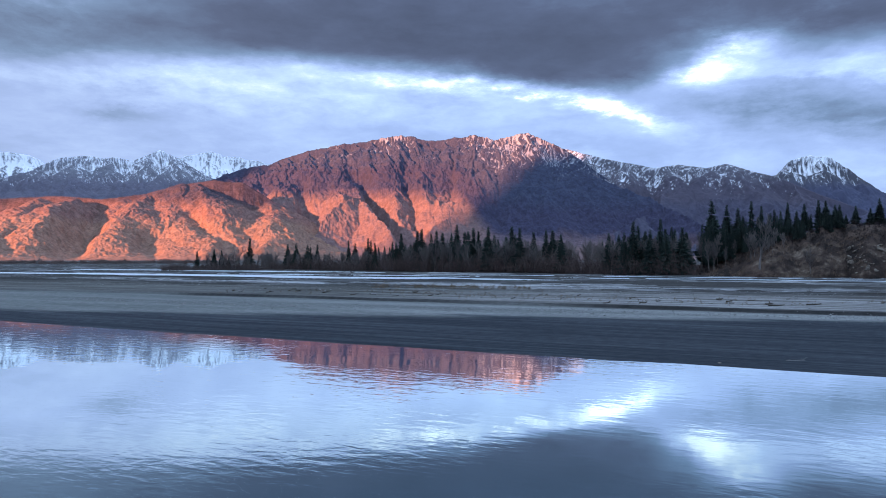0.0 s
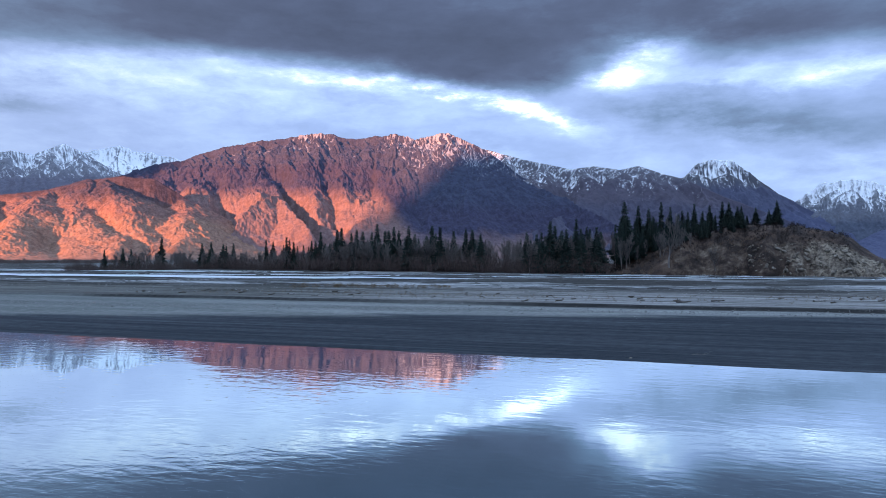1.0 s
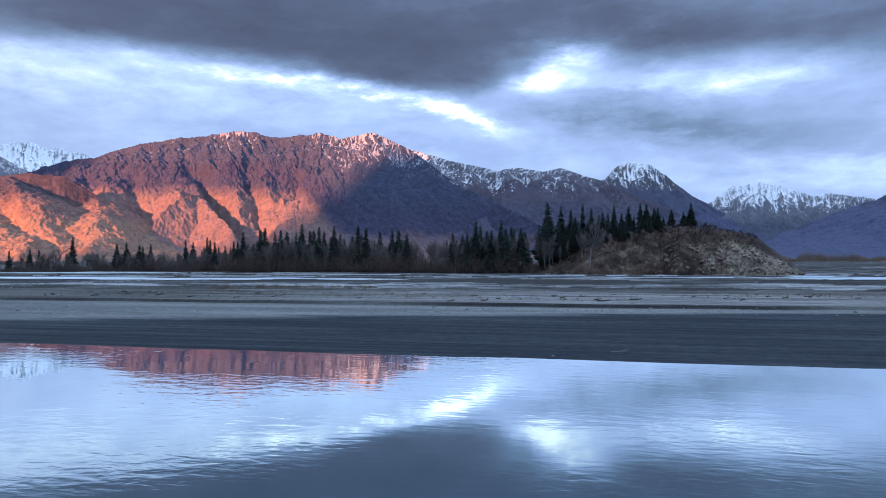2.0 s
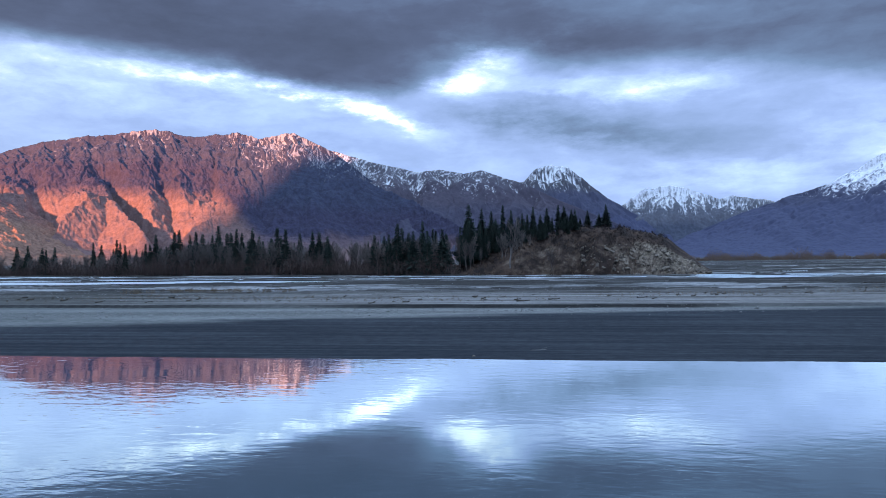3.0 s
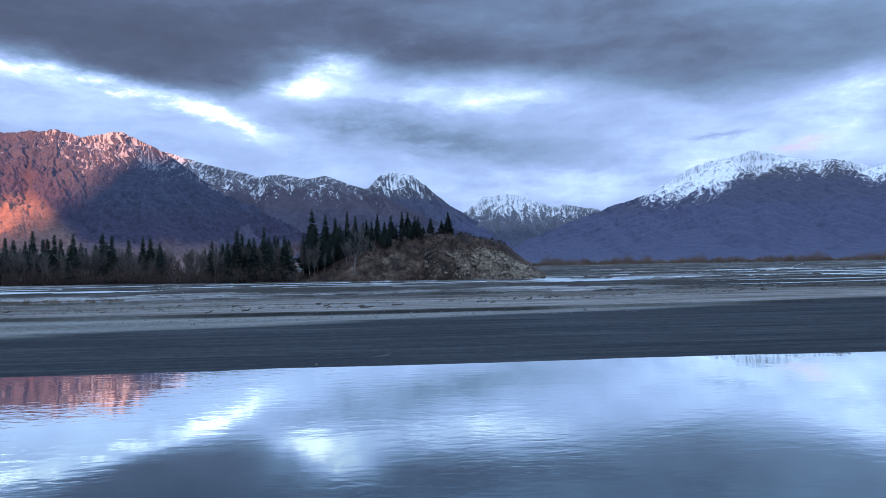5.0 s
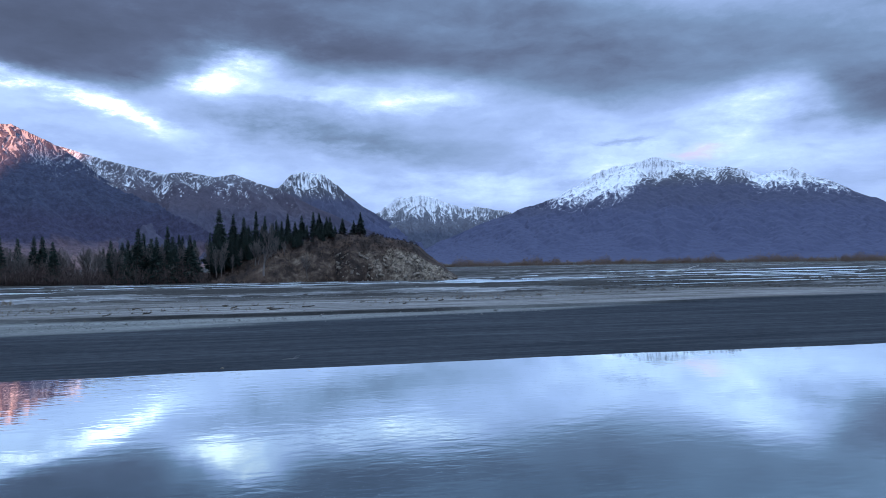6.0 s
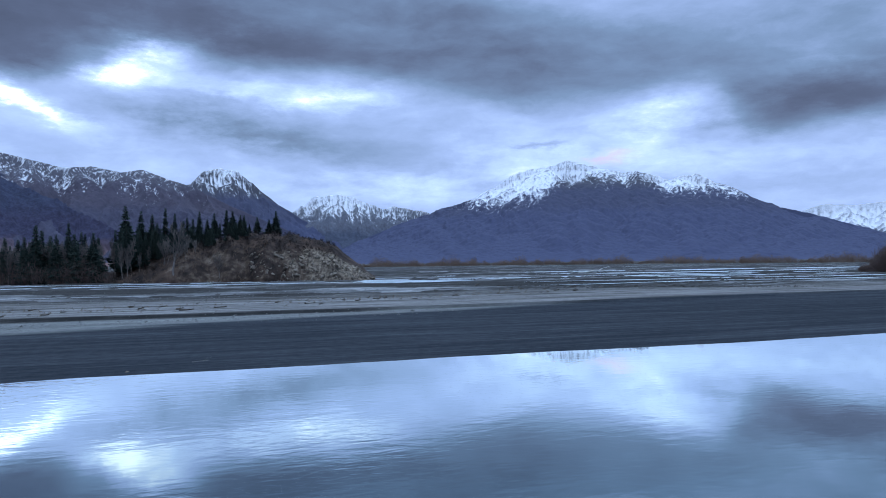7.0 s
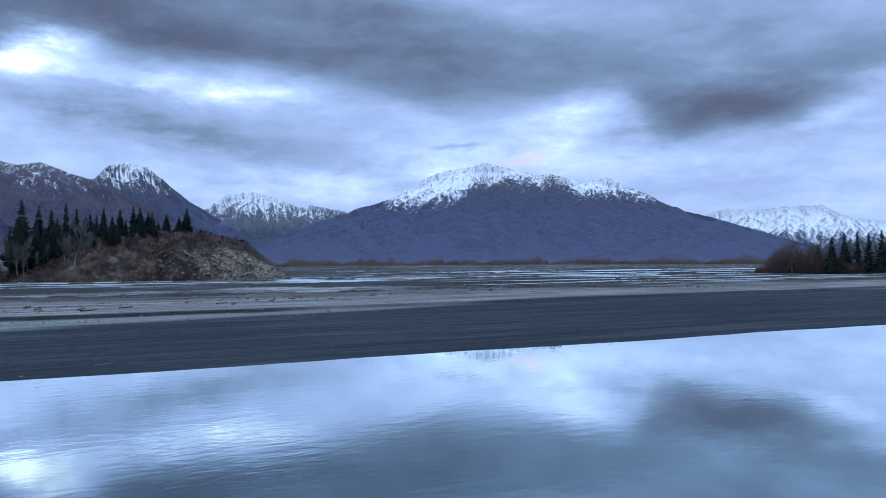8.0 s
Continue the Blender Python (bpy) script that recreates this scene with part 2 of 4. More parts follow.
def ground_material():
    m, nt, b = material("river_silt", 0.85, 0.03)
    pos = nt.nodes.new("ShaderNodeNewGeometry").outputs["Position"]
    u, v, _ = across(nt, pos)
    streak = noise_tex(nt, xyz(nt, mth(nt, "MULTIPLY", u, 0.028), mth(nt, "MULTIPLY", v, 0.30)), 1.0, 6, 0.6)
    wide = noise_tex(nt, xyz(nt, mth(nt, "MULTIPLY", u, 0.010), mth(nt, "MULTIPLY", v, 0.060), 4.0), 1.0, 5, 0.6)
    fine = noise_tex(nt, pos, 1.6, 6, 0.7)
    grit = noise_tex(nt, pos, 7.0, 4, 0.7)
    # wet sand near the river: its upper limit widens down the bank
    limit = mth(nt, "MINIMUM", mth(nt, "MAXIMUM", mth(nt, "MULTIPLY_ADD", u, 0.25, 58.3), 43.0), 70.5)
    s = mth(nt, "SUBTRACT", v, mth(nt, "MULTIPLY_ADD", mth(nt, "SUBTRACT", streak, 0.5), 9.0, limit))
    dry = band(nt, s, -1.6, 1.8)
    lines = noise_tex(nt, xyz(nt, mth(nt, "MULTIPLY", u, 0.06), mth(nt, "MULTIPLY", v, 1.5), 2.0), 1.0, 5, 0.65)
    wet_c = mixc(nt, band(nt, mth(nt, "MULTIPLY_ADD", lines, 0.6, mth(nt, "MULTIPLY", streak, 0.4)), 0.40, 0.66), (0.026, 0.031, 0.037), (0.061, 0.068, 0.076))
    dry_c = mixc(nt, band(nt, streak, 0.3, 0.72), (0.150, 0.155, 0.148), (0.262, 0.270, 0.254))
    # gravel, mud and flood wrack beyond the cut bank
    beyond = nt.nodes.new("ShaderNodeAttribute")
    beyond.attribute_name = "beyond"
    scarp_dark = nt.nodes.new("ShaderNodeAttribute")
    scarp_dark.attribute_name = "scarp_dark"
    thread = noise_tex(nt, xyz(nt, mth(nt, "MULTIPLY", u, 0.045), mth(nt, "MULTIPLY", v, 0.55), 7.0), 1.0, 6, 0.68)
    far = band(nt, mth(nt, "MULTIPLY_ADD", wide, 24.0, v), 92.0, 112.0)
    near_mud = mixc(nt, band(nt, mth(nt, "MULTIPLY_ADD", thread, 0.6, mth(nt, "MULTIPLY", streak, 0.4)), 0.38, 0.62), (0.086, 0.079, 0.072), (0.285, 0.278, 0.265))
    mud_c = mixc(nt, band(nt, mth(nt, "MULTIPLY_ADD", streak, 0.5, mth(nt, "MULTIPLY", wide, 0.6)), 0.53, 0.69), (0.052, 0.050, 0.047), (0.34, 0.345, 0.345))
    mud_c = mixc(nt, band(nt, thread, 0.42, 0.34), mud_c, (0.040, 0.036, 0.032))
    pebbles = noise_tex(nt, xyz(nt, mth(nt, "MULTIPLY", u, 1.1), mth(nt, "MULTIPLY", v, 2.6), 1.0), 1.0, 3, 0.8)
    dry_c = mixc(nt, mth(nt, "MULTIPLY", band(nt, pebbles, 0.56, 0.70), 0.7), dry_c, (0.36, 0.36, 0.34))
    dry_c = mixc(nt, mth(nt, "MULTIPLY", band(nt, pebbles, 0.42, 0.30), 0.6), dry_c, (0.085, 0.085, 0.080))
    # silt and near mud are toned darker towards the left
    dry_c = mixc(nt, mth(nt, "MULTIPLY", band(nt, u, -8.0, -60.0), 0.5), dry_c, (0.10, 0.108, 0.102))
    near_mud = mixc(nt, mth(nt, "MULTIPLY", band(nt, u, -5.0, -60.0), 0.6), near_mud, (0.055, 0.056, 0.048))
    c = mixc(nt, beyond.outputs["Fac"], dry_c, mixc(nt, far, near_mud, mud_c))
    c = mixc(nt, scarp_dark.outputs["Fac"], c, (0.030, 0.029, 0.028))
    c = mixc(nt, dry, wet_c, c)
    c = mixc(nt, band(nt, fine, 0.3, 0.7), vec(nt, "MULTIPLY", c, (0.78, 0.78, 0.78)), vec(nt, "MULTIPLY", c, (1.16, 1.15, 1.13)))
    put(nt, b.inputs["Base Color"], c)
    put(nt, b.inputs["Roughness"], mth(nt, "MULTIPLY_ADD", dry, 0.10, 0.88))
    bumped(nt, b, mth(nt, "MULTIPLY_ADD", grit, 0.35, fine), 0.5, 0.12)
    return m


def water_material(name, rough, lift):
    m, nt, b = material(name, 0.6, 0.0)
    b.inputs["Base Color"].default_value = (0.018, 0.048, 0.062, 1)
    pos = nt.nodes.new("ShaderNodeNewGeometry").outputs["Position"]
    u, v, _ = across(nt, pos)
    p = xyz(nt, mth(nt, "MULTIPLY", u, 0.50), v)
    swell = noise_tex(nt, p, 0.40, 1.5, 0.4)
    chop = noise_tex(nt, p, 2.1, 1.6, 0.5, 0.4)
    ripple = noise_tex(nt, p, 5.2, 2.0, 0.5, 0.3)
    calm = noise_tex(nt, xyz(nt, mth(nt, "MULTIPLY", u, 0.05), mth(nt, "MULTIPLY", v, 0.12), 9.0), 1.0, 3, 0.5)
    ruffled = mth(nt, "MULTIPLY", band(nt, calm, 0.36, 0.60), mth(nt, "MULTIPLY_ADD", band(nt, u, 18.0, -14.0), 0.80, 0.20))
    h = mth(nt, "MULTIPLY_ADD", mth(nt, "MULTIPLY", chop, mth(nt, "MULTIPLY_ADD", ruffled, 0.90, 0.10)), 0.55, mth(nt, "MULTIPLY", swell, 0.25))
    h = mth(nt, "MULTIPLY_ADD", mth(nt, "MULTIPLY", ripple, ruffled), 0.20, h)
    bumped(nt, b, h, lift, 0.04)
    normal = b.inputs["Normal"].links[0].from_socket
    gloss = nt.nodes.new("ShaderNodeBsdfGlossy")
    gloss.inputs["Roughness"].default_value = rough
    gloss.inputs["Color"].default_value = (0.91, 0.99, 1.0, 1)
    nt.links.new(normal, gloss.inputs["Normal"])
    fresnel = nt.nodes.new("ShaderNodeFresnel")
    fresnel.inputs["IOR"].default_value = 1.33
    mixed = nt.nodes.new("ShaderNodeMixShader")
    put(nt, mixed.inputs[0], mth(nt, "MINIMUM", mth(nt, "MULTIPLY", fresnel.outputs[0], 2.95), 0.95))
    nt.links.new(b.outputs[0], mixed.inputs[1])
    nt.links.new(gloss.outputs[0], mixed.inputs[2])
    nt.links.new(mixed.outputs[0], nt.nodes["Material Output"].inputs["Surface"])
    return m


silt = ground_material()
water_mat = water_material("river_water", 0.014, 0.34)
stream_mat = water_material("running_shallow_water", 0.34, 0.6)


# ---- the plain ----
def shore(u):
    return 35.8 + 0.5 * perlin(u / 17, 0.3, 5) + 0.22 * perlin(u / 4.3, 0.7, 6)


# braided side channels: along from, to, across at the middle, sway, half width
CHANNELS = [(-230, -40, 132, 5, 7.0), (-150, 62, 150, 4, 2.4), (-90, 74, 165, 5, 2.8), (-60, 50, 178, 3, 1.6), (29, 56, 150, 2, 8.0),
            (60, 260, 196, 7, 5.0), (90, 320, 240, 8, 7.0), (52, 190, 112, 5, 1.2), (-260, -110, 185, 6, 7.0), (50, 140, 160, 4, 3.5), (56, 300, 128, 4, 1.6), (75, 330, 148, 5, 2.0), (85, 340, 172, 5, 2.4)]


def channel_depth(u, v):
    d = np.zeros_like(u)
    for k, (a, b, c, sway, w) in enumerate(CHANNELS):
        mid = c + sway * perlin(u / 38, k * 3.7, 40 + k)
        taper = np.clip(np.minimum(u - a, b - u) / (0.2 * (b - a)), 0, 1)
        wid = w * np.sqrt(taper) * (1 + 0.5 * perlin(u / 11, k * 1.9, 60 + k)) + 1e-3
        d = np.maximum(d, (taper > 0) * np.clip(1.35 - np.abs(v - mid) / wid, 0, 1))
    return d


def scarp(u):
    """Where the cut bank runs: the edge of an old channel, facing the river."""
    return 65.0 + 1.5 * perlin(u / 31, 0.4, 8) + 0.5 * perlin(u / 7, 0.4, 9) + 0.07 * np.clip(u - 10, 0, 200)


def plain_z(x, y):
    u, v = x * math.cos(A0) - y * math.sin(A0), x * math.sin(A0) + y * math.cos(A0)
    s = v - shore(u)
    bank = 0.05 * smooth(0, 0.35, s) + 0.50 * smooth(0, 24, s) + 0.45 * smooth(24, 120, s)
    bank = bank + smooth(6, 20, s) * (0.035 * fbm(u / 30, v / 5, 11, 4) + 0.03 * perlin(u / 9, v / 1.6, 13))
    bank = bank + smooth(45, 70, s) * 0.05 * np.abs(fbm(u / 22, v / 4, 15, 3))
    bank = bank + 0.24 * smooth(-0.35, 0.35, v - scarp(u)) * smooth(-140, -60, u) * smooth(112, 74, v - 0.07 * np.clip(u, 0, 200))
    step = fbm(u / 34, v / 6.5, 19, 4, 0.55)
    bank = bank + smooth(38, 60, s) * smooth(900, 300, v) * 0.16 * (smooth(-0.02, 0.05, step) - 0.5 + 0.6 * (smooth(0.38, 0.44, step) - smooth(-0.44, -0.38, -step)))
    wet = smooth(0.0, 0.45, channel_depth(u, v)) * smooth(60, 70, s)
    bank = bank * (1 - wet) + 0.90 * wet
    z = np.where(s < 0, np.maximum(-1.6, s * 0.10), bank)
    return np.where(v < 14, np.maximum(z, -1.6 + 5.0 * smooth(6.8, 2.2, v)), z)


bear = np.radians(np.concatenate([np.arange(-180, -36, 3.0), np.arange(-36, 88, 0.25), np.arange(88, 178, 3.0), [180.0]]))
ring = np.concatenate([[0.0, 1, 2, 3, 4.5, 6, 7.5, 9, 10.5], np.geomspace(12, 320, 400), np.geomspace(330, 4950, 70)])
X, Y = ring[:, None] * np.sin(bear)[None], ring[:, None] * np.cos(bear)[None]
GU, GV = X * math.cos(A0) - Y * math.sin(A0), X * math.sin(A0) + Y * math.cos(A0)
edge_off = GV - scarp(GU)
# a broken dark strip along the cut bank
scarp_dark = smooth(-1.5, -0.2, edge_off) * smooth(1.1, 0.3, edge_off) * smooth(-140, -60, GU) * np.clip(0.75 + 0.9 * perlin(GU / 14, 0.2, 10), 0, 1)
ground = new("ground", grid_mesh("ground", np.stack([X, Y, plain_z(X, Y)], -1), silt, True, {"scarp_dark": scarp_dark, "beyond": smooth(-1.0, 1.5, edge_off)}))
tagged(ground, "dark wet sand and pale silt flats of a braided river", "ground", kind="structure")


def uv_xy(u, v):
    return u * math.cos(A0) + v * math.sin(A0), -u * math.sin(A0) + v * math.cos(A0)


def sheet(name, us, vs, z, label):
    U, V = np.meshgrid(us, vs)
    x, y = uv_xy(U, V)
    ob = new(name, grid_mesh(name, np.stack([x, y, np.full_like(x, z)], -1), water_mat))
    return tagged(ob, label, "water", kind="structure")


sheet("river", np.linspace(-2500, 2500, 60), np.linspace(1.5, 42, 12), 0.0, "calm grey-blue river with faint ripples mirroring the sky")
for k, (a, b, c, sway, w) in enumerate(CHANNELS):
    us = np.linspace(a, b, 90)
    mid = c + sway * perlin(us / 38, k * 3.7, 40 + k)
    taper = np.clip(np.minimum(us - a, b - us) / (0.2 * (b - a)), 0, 1)
    wid = w * np.sqrt(taper) * (1 + 0.5 * perlin(us / 11, k * 1.9, 60 + k)) + 1e-3
    rows = []
    for f in (-1.0, -0.5, 0.0, 0.5, 1.0):
        x, y = uv_xy(us, mid + f * wid)
        rows.append(np.stack([x, y, np.full_like(x, 0.965)], -1))
    ob = new("side_channel", grid_mesh("side_channel", np.stack(rows), stream_mat))
    tagged(ob, "narrow shallow braided channel shining between silt bars", "water", group="braided channels", kind="structure")


# ---- mountains ----
def ridge_net(rng, top, lo, hi, deep, spacing, fall, wander, span):
    """Spurs that run down from the crest, each with side ribs: rows of x, y, z to x, y, z (along the crest, down the slope, up)."""
    net = []
    x = lo + spacing * rng.random()
    while x < hi:
        n, reach = 9, deep * rng.uniform(*span)
        p, drift = [], rng.uniform(-wander, wander)
        px = x
        for k in range(n + 1):
            f = k / n
            z = float(top(px)) * max(0.0, (1 - f * reach / deep)) ** fall * (1 + 0.06 * f * math.sin(9 * f + x)) - 6 * (1 - f)
            p.append((px, f * reach, z))
            drift = 0.7 * drift + 0.3 * rng.uniform(-wander, wander)
            px += drift * reach / n
        for k in range(n):
            net.append((*p[k], *p[k + 1]))
        for k in range(1, n):
            for sg in (-1, 1):
                if rng.random() < 0.85:
                    bx, by, bz = p[k]
                    a = rng.uniform(0.45, 0.95)
                    L = spacing * rng.uniform(0.35, 0.75)
                    mx, my, mz = bx + sg * L * 0.5 * math.cos(a), by + L * 0.5 * math.sin(a), bz - 0.40 * 0.5 * L
                    net.append((bx, by, bz, mx, my, mz))
                    a += rng.uniform(0.1, 0.5)
                    net.append((mx, my, mz, mx + sg * L * 0.5 * math.cos(a), my + L * 0.5 * math.sin(a), mz - 0.46 * 0.5 * L))
        x += spacing * rng.uniform(0.7, 1.35)
    return net


def blur(z, reach, cell):
    """z averaged over squares of that reach in metres."""
    for axis, step in ((1, cell[0]), (0, cell[1])):
        k = max(1, int(reach / step))
        q = np.moveaxis(z, axis, 0)
        q = np.concatenate([np.repeat(q[:1], k + 1, 0), q, np.repeat(q[-1:], k, 0)])
        q = np.cumsum(q, 0)
        z = np.moveaxis((q[2 * k + 1:] - q[:-2 * k - 1]) / (2 * k + 1), 0, axis)
    return z


def spur(far, *points):
    """A spur through points of bearing, rise and distance, as the segments that mountain() takes."""
    p = [(radians(b) * far, far - r, EYE + r * math.tan(radians(e))) for b, e, r in points]
    return [(*p[k], *p[k + 1]) for k in range(len(p) - 1)]


def mountain(name, label, crest, far, near, mat, seed, cols, rows, fall=1.2, spacing=260, slope=0.66, ribs=(70, 6.0), jag=0.012, snow=None, back=350, wander=0.5, soft=0.0, cuts=(), own=(), span=(0.72, 1.02), body=0.48, veins=0.0, climb=0.12, slant=0.0, shade_shift=None, drift=None, grit=2.0):
    """A range: crest is bearing and rise in degrees as seen from the bank, far and near its distance at the crest and at the foot."""
    ca, ce = np.array(crest).T
    a = np.linspace(ca[0], ca[-1], cols)
    deep = far - near
    height = lambda x: EYE + far * np.tan(np.radians(np.interp(np.degrees(x / far), ca, ce)))
    along = np.radians(a) * far
    top = height(along) * (1 + jag * fbm(along / 75, seed * 1.3, seed, 5, 0.6))
    w = np.concatenate([np.linspace(-back / deep, 0, 10)[:-1], np.linspace(0, 1, rows)])[:, None]
    run = np.clip(w, 0, 1) * deep
    S = along[None] + 0 * w
    X = (S + 22 * fbm(S / 130, run / 130, seed + 1, 3)).astype(np.float32)
    Y = (run + 16 * fbm(S / 130, run / 130, seed + 2, 3) * smooth(0, 60, run)).astype(np.float32)
    H = np.maximum(top, 12)[None]
    base = body * H * (1 - run / deep) ** (fall * (1.3 if body < 0.6 else 1.0)) * (1 + 0.05 * fbm(S / 420, run / 420, seed + 9, 3))
    z = np.maximum(base, H - 1.25 * run)
    z = z.astype(np.float32)
    for x0, y0, z0, x1, y1, z1 in ridge_net(random.Random(seed), height, along[0], along[-1], deep, spacing, fall, wander, span) + list(own):
        pad = max(40.0, max(z0, z1) / slope * 0.8)
        c0, c1 = np.searchsorted(along, (min(x0, x1) - pad, max(x0, x1) + pad))
        r0, r1 = np.searchsorted(run[:, 0], (min(y0, y1) - pad, max(y0, y1) + pad))
        if c1 - c0 < 2 or r1 - r0 < 2:
            continue
        xs, ys = X[r0:r1, c0:c1], Y[r0:r1, c0:c1]
        dx, dy = x1 - x0, y1 - y0
        q = np.clip(((xs - x0) * dx + (ys - y0) * dy) / (dx * dx + dy * dy), 0, 1)
        d = np.hypot(xs - x0 - q * dx, ys - y0 - q * dy)
        tent = z0 + q * (z1 - z0) - slope * (np.sqrt(d * d + soft * soft) - soft)
        new_z = np.maximum(z[r0:r1, c0:c1], tent)
        z[r0:r1, c0:c1] = new_z
    z = z.astype(float)
    cell = (along[1] - along[0], deep / (rows - 1))
    L2, A2 = ribs
    upper = smooth(0.05, 0.45, z / H) * smooth(0, 50, run)
    rib = np.abs(perlin(X / L2 + 0.35 * perlin(S / 60, run / 90, seed + 8), Y / (L2 * 5.0), seed + 3))
    rib2 = np.abs(perlin(X / (L2 * 0.4), Y / (L2 * 1.8), seed + 4))
    rough = fbm(S / 45, run / 45, seed + 5, 4, 0.55)
    z = z + upper * A2 * (2.2 * rib + 0.9 * rib2 - 0.8) + smooth(0, 40, run) * (3.0 * rough + grit * fbm(S / 14, run / 18, seed + 6, 3, 0.6)) * smooth(0.0, 0.1, z / H)
    for b0, w0, b1, w1, dig, wide in cuts:    # ravines: bearing and part of the slope at both ends, depth, width
        ax, ay, bx, by = radians(b0) * far, w0 * deep, radians(b1) * far, w1 * deep
        q = np.clip(((X - ax) * (bx - ax) + (Y - ay) * (by - ay)) / ((bx - ax) ** 2 + (by - ay) ** 2), 0, 1)
        off = np.hypot(X - ax - q * (bx - ax), Y - ay - q * (by - ay))
        cut = dig * np.sin(np.pi * (0.12 + 0.80 * q)) * np.exp(-(off / wide) ** 1.3)
        z = np.where(z > 1, z * np.exp(-cut / np.maximum(z, 1)), z)
    z = np.where(w < 0, H * (1 + 1.3 * w * deep / 600), z)
    z = np.where(w >= 0.999, -6.0, np.maximum(z, -6.0))
    r = far - w * deep
    P = np.stack([r * np.sin(np.radians(a))[None], r * np.cos(np.radians(a))[None], z], -1)
    # an offset by bearing picks darker tones, painting shade on a flank
    extra = {"rise": z / top.max() + (shade_shift(a)[None] if shade_shift else 0)}
    if snow:
        line, span, gain = snow
        # hollows keep the snow, ribs are blown bare
        hollow = 0.40 * np.clip((blur(z, 12, cell) - z) / 2.0, -1, 1) + 0.40 * np.clip((blur(z, 50, cell) - z) / 9.0, -1, 1) + 0.6 * (0.33 - rib) + 0.4 * (0.3 - rib2)
        hollow = hollow * smooth(-30, 30, run)
        warp = 0.22 * fbm(S / 180, run / 180, seed + 13, 4, 0.6)
        level = (z - line + climb * (top.max() - H)) / span + warp + (drift(a)[None] if drift else 0)    # the snow line climbs with the crest
        bend = 0.8 * perlin(S / 70, run / 110, seed + 14)
        rill = np.minimum(np.abs(perlin((X + slant * Y) / 22 + bend, Y / 260, seed + 15)), 1.4 * np.abs(perlin((X + slant * Y) / 11 - bend, Y / 130, seed + 16)))
        vein = smooth(0.16, 0.02, rill) * veins
        extra["snow"] = np.clip(level, -1.3, 1.0) * 0.62 + 0.50 * gain * hollow + vein * smooth(-0.95, -0.1, level)
    else:
        extra["snow"] = np.full_like(z, -1.0)
    ob = new(name, grid_mesh(name, P, mat, True, extra))
    return tagged(ob, label, "mountain")


MASSIF = [(-21.0, 4.2), (-17.8, 6.1), (-15.7, 6.95), (-13.6, 7.42), (-10.75, 8.46), (-8.3, 8.96), (-6.1, 9.36), (-3.1, 9.85), (-0.6, 9.35), (2.1, 9.85), (4.4, 9.5),
          (6.8, 9.98), (9.1, 8.94), (10.2, 8.3), (12.4, 6.66), (14.9, 4.98), (18.3, 2.74), (20.7, 0.6)]
SNOWY_LEFT = [(-44, 5.6), (-36, 5.2), (-31.9, 5.4), (-30.0, 6.2), (-28.5, 7.0), (-26.9, 7.37), (-24.9, 7.33), (-23.6, 7.2), (-21.6, 8.14), (-20.2, 7.4), (-18.5, 6.4), (-16, 5.2), (-12, 3.4), (-9, 1.5)]
FAR_LEFT = [(-44, 6.6), (-36, 7.4), (-31.9, 7.25), (-30.2, 7.3), (-29.2, 6.6), (-27, 5.5), (-22, 6.8), (-20.2, 7.6), (-18.0, 8.19), (-17.0, 7.94), (-15.7, 7.65), (-14.0, 7.4), (-11.8, 6.6), (-8, 5.0)]
FOOT = [(-44, 3.0), (-38, 3.8), (-31.9, 4.1), (-28.5, 4.5), (-25.6, 4.6), (-22.6, 4.9), (-19.8, 5.7), (-17.8, 6.0), (-15.7, 5.9), (-14.0, 4.9), (-11.8, 3.4), (-8.3, 1.6), (-5.5, 0.2)]
EAST_RIDGE = [(6.0, 8.2), (8.0, 8.7), (9.7, 8.66), (11.9, 8.12), (14.1, 7.53), (16.2, 7.11), (18.3, 7.2), (20.3, 6.82), (21.7, 7.09), (23.4, 6.47), (25.3, 5.88), (27.9, 4.56), (31.9, 2.84), (36, 0.9), (38, 0.1)]
CONE = [(20.0, 3.6), (23.2, 5.25), (25.1, 6.12), (26.0, 7.09), (27.3, 7.37), (28.5, 7.16), (29.6, 6.32), (31.3, 4.84), (33.9, 3.22), (36.5, 2.05), (39.0, 0.69), (40.5, 0.1)]
FAR_SNOW = [(28, 2.2), (31.4, 3.44), (33.2, 4.33), (34.2, 5.21), (36.3, 5.47), (37.6, 5.15), (39.8, 4.29), (40.7, 4.52), (42.0, 4.22), (43.3, 4.05), (47.4, 1.97), (50, 0.8)]
BIG_RIGHT = [(34.5, 0.3), (37.2, 1.44), (41.1, 3.1), (44.7, 4.32), (48.3, 5.36), (49.4, 6.39), (50.6, 7.02), (53.1, 7.5), (54.8, 7.88), (56.5, 7.36), (58.3, 6.92), (60.3, 6.79),
             (62.3, 6.07), (64.2, 6.55), (66.6, 5.07), (69.1, 3.92), (71.1, 3.43), (74.2, 2.42), (77.9, 1.19), (81.5, 0.2)]
FAR_RIGHT = [(64, 1.6), (69.5, 3.04), (71.1, 3.3), (72.7, 3.81), (74.6, 3.66), (77.2, 3.85), (79.1, 3.9), (80.4, 3.13), (81.8, 2.76), (83.1, 2.56), (88, 3.2), (96, 2.4)]
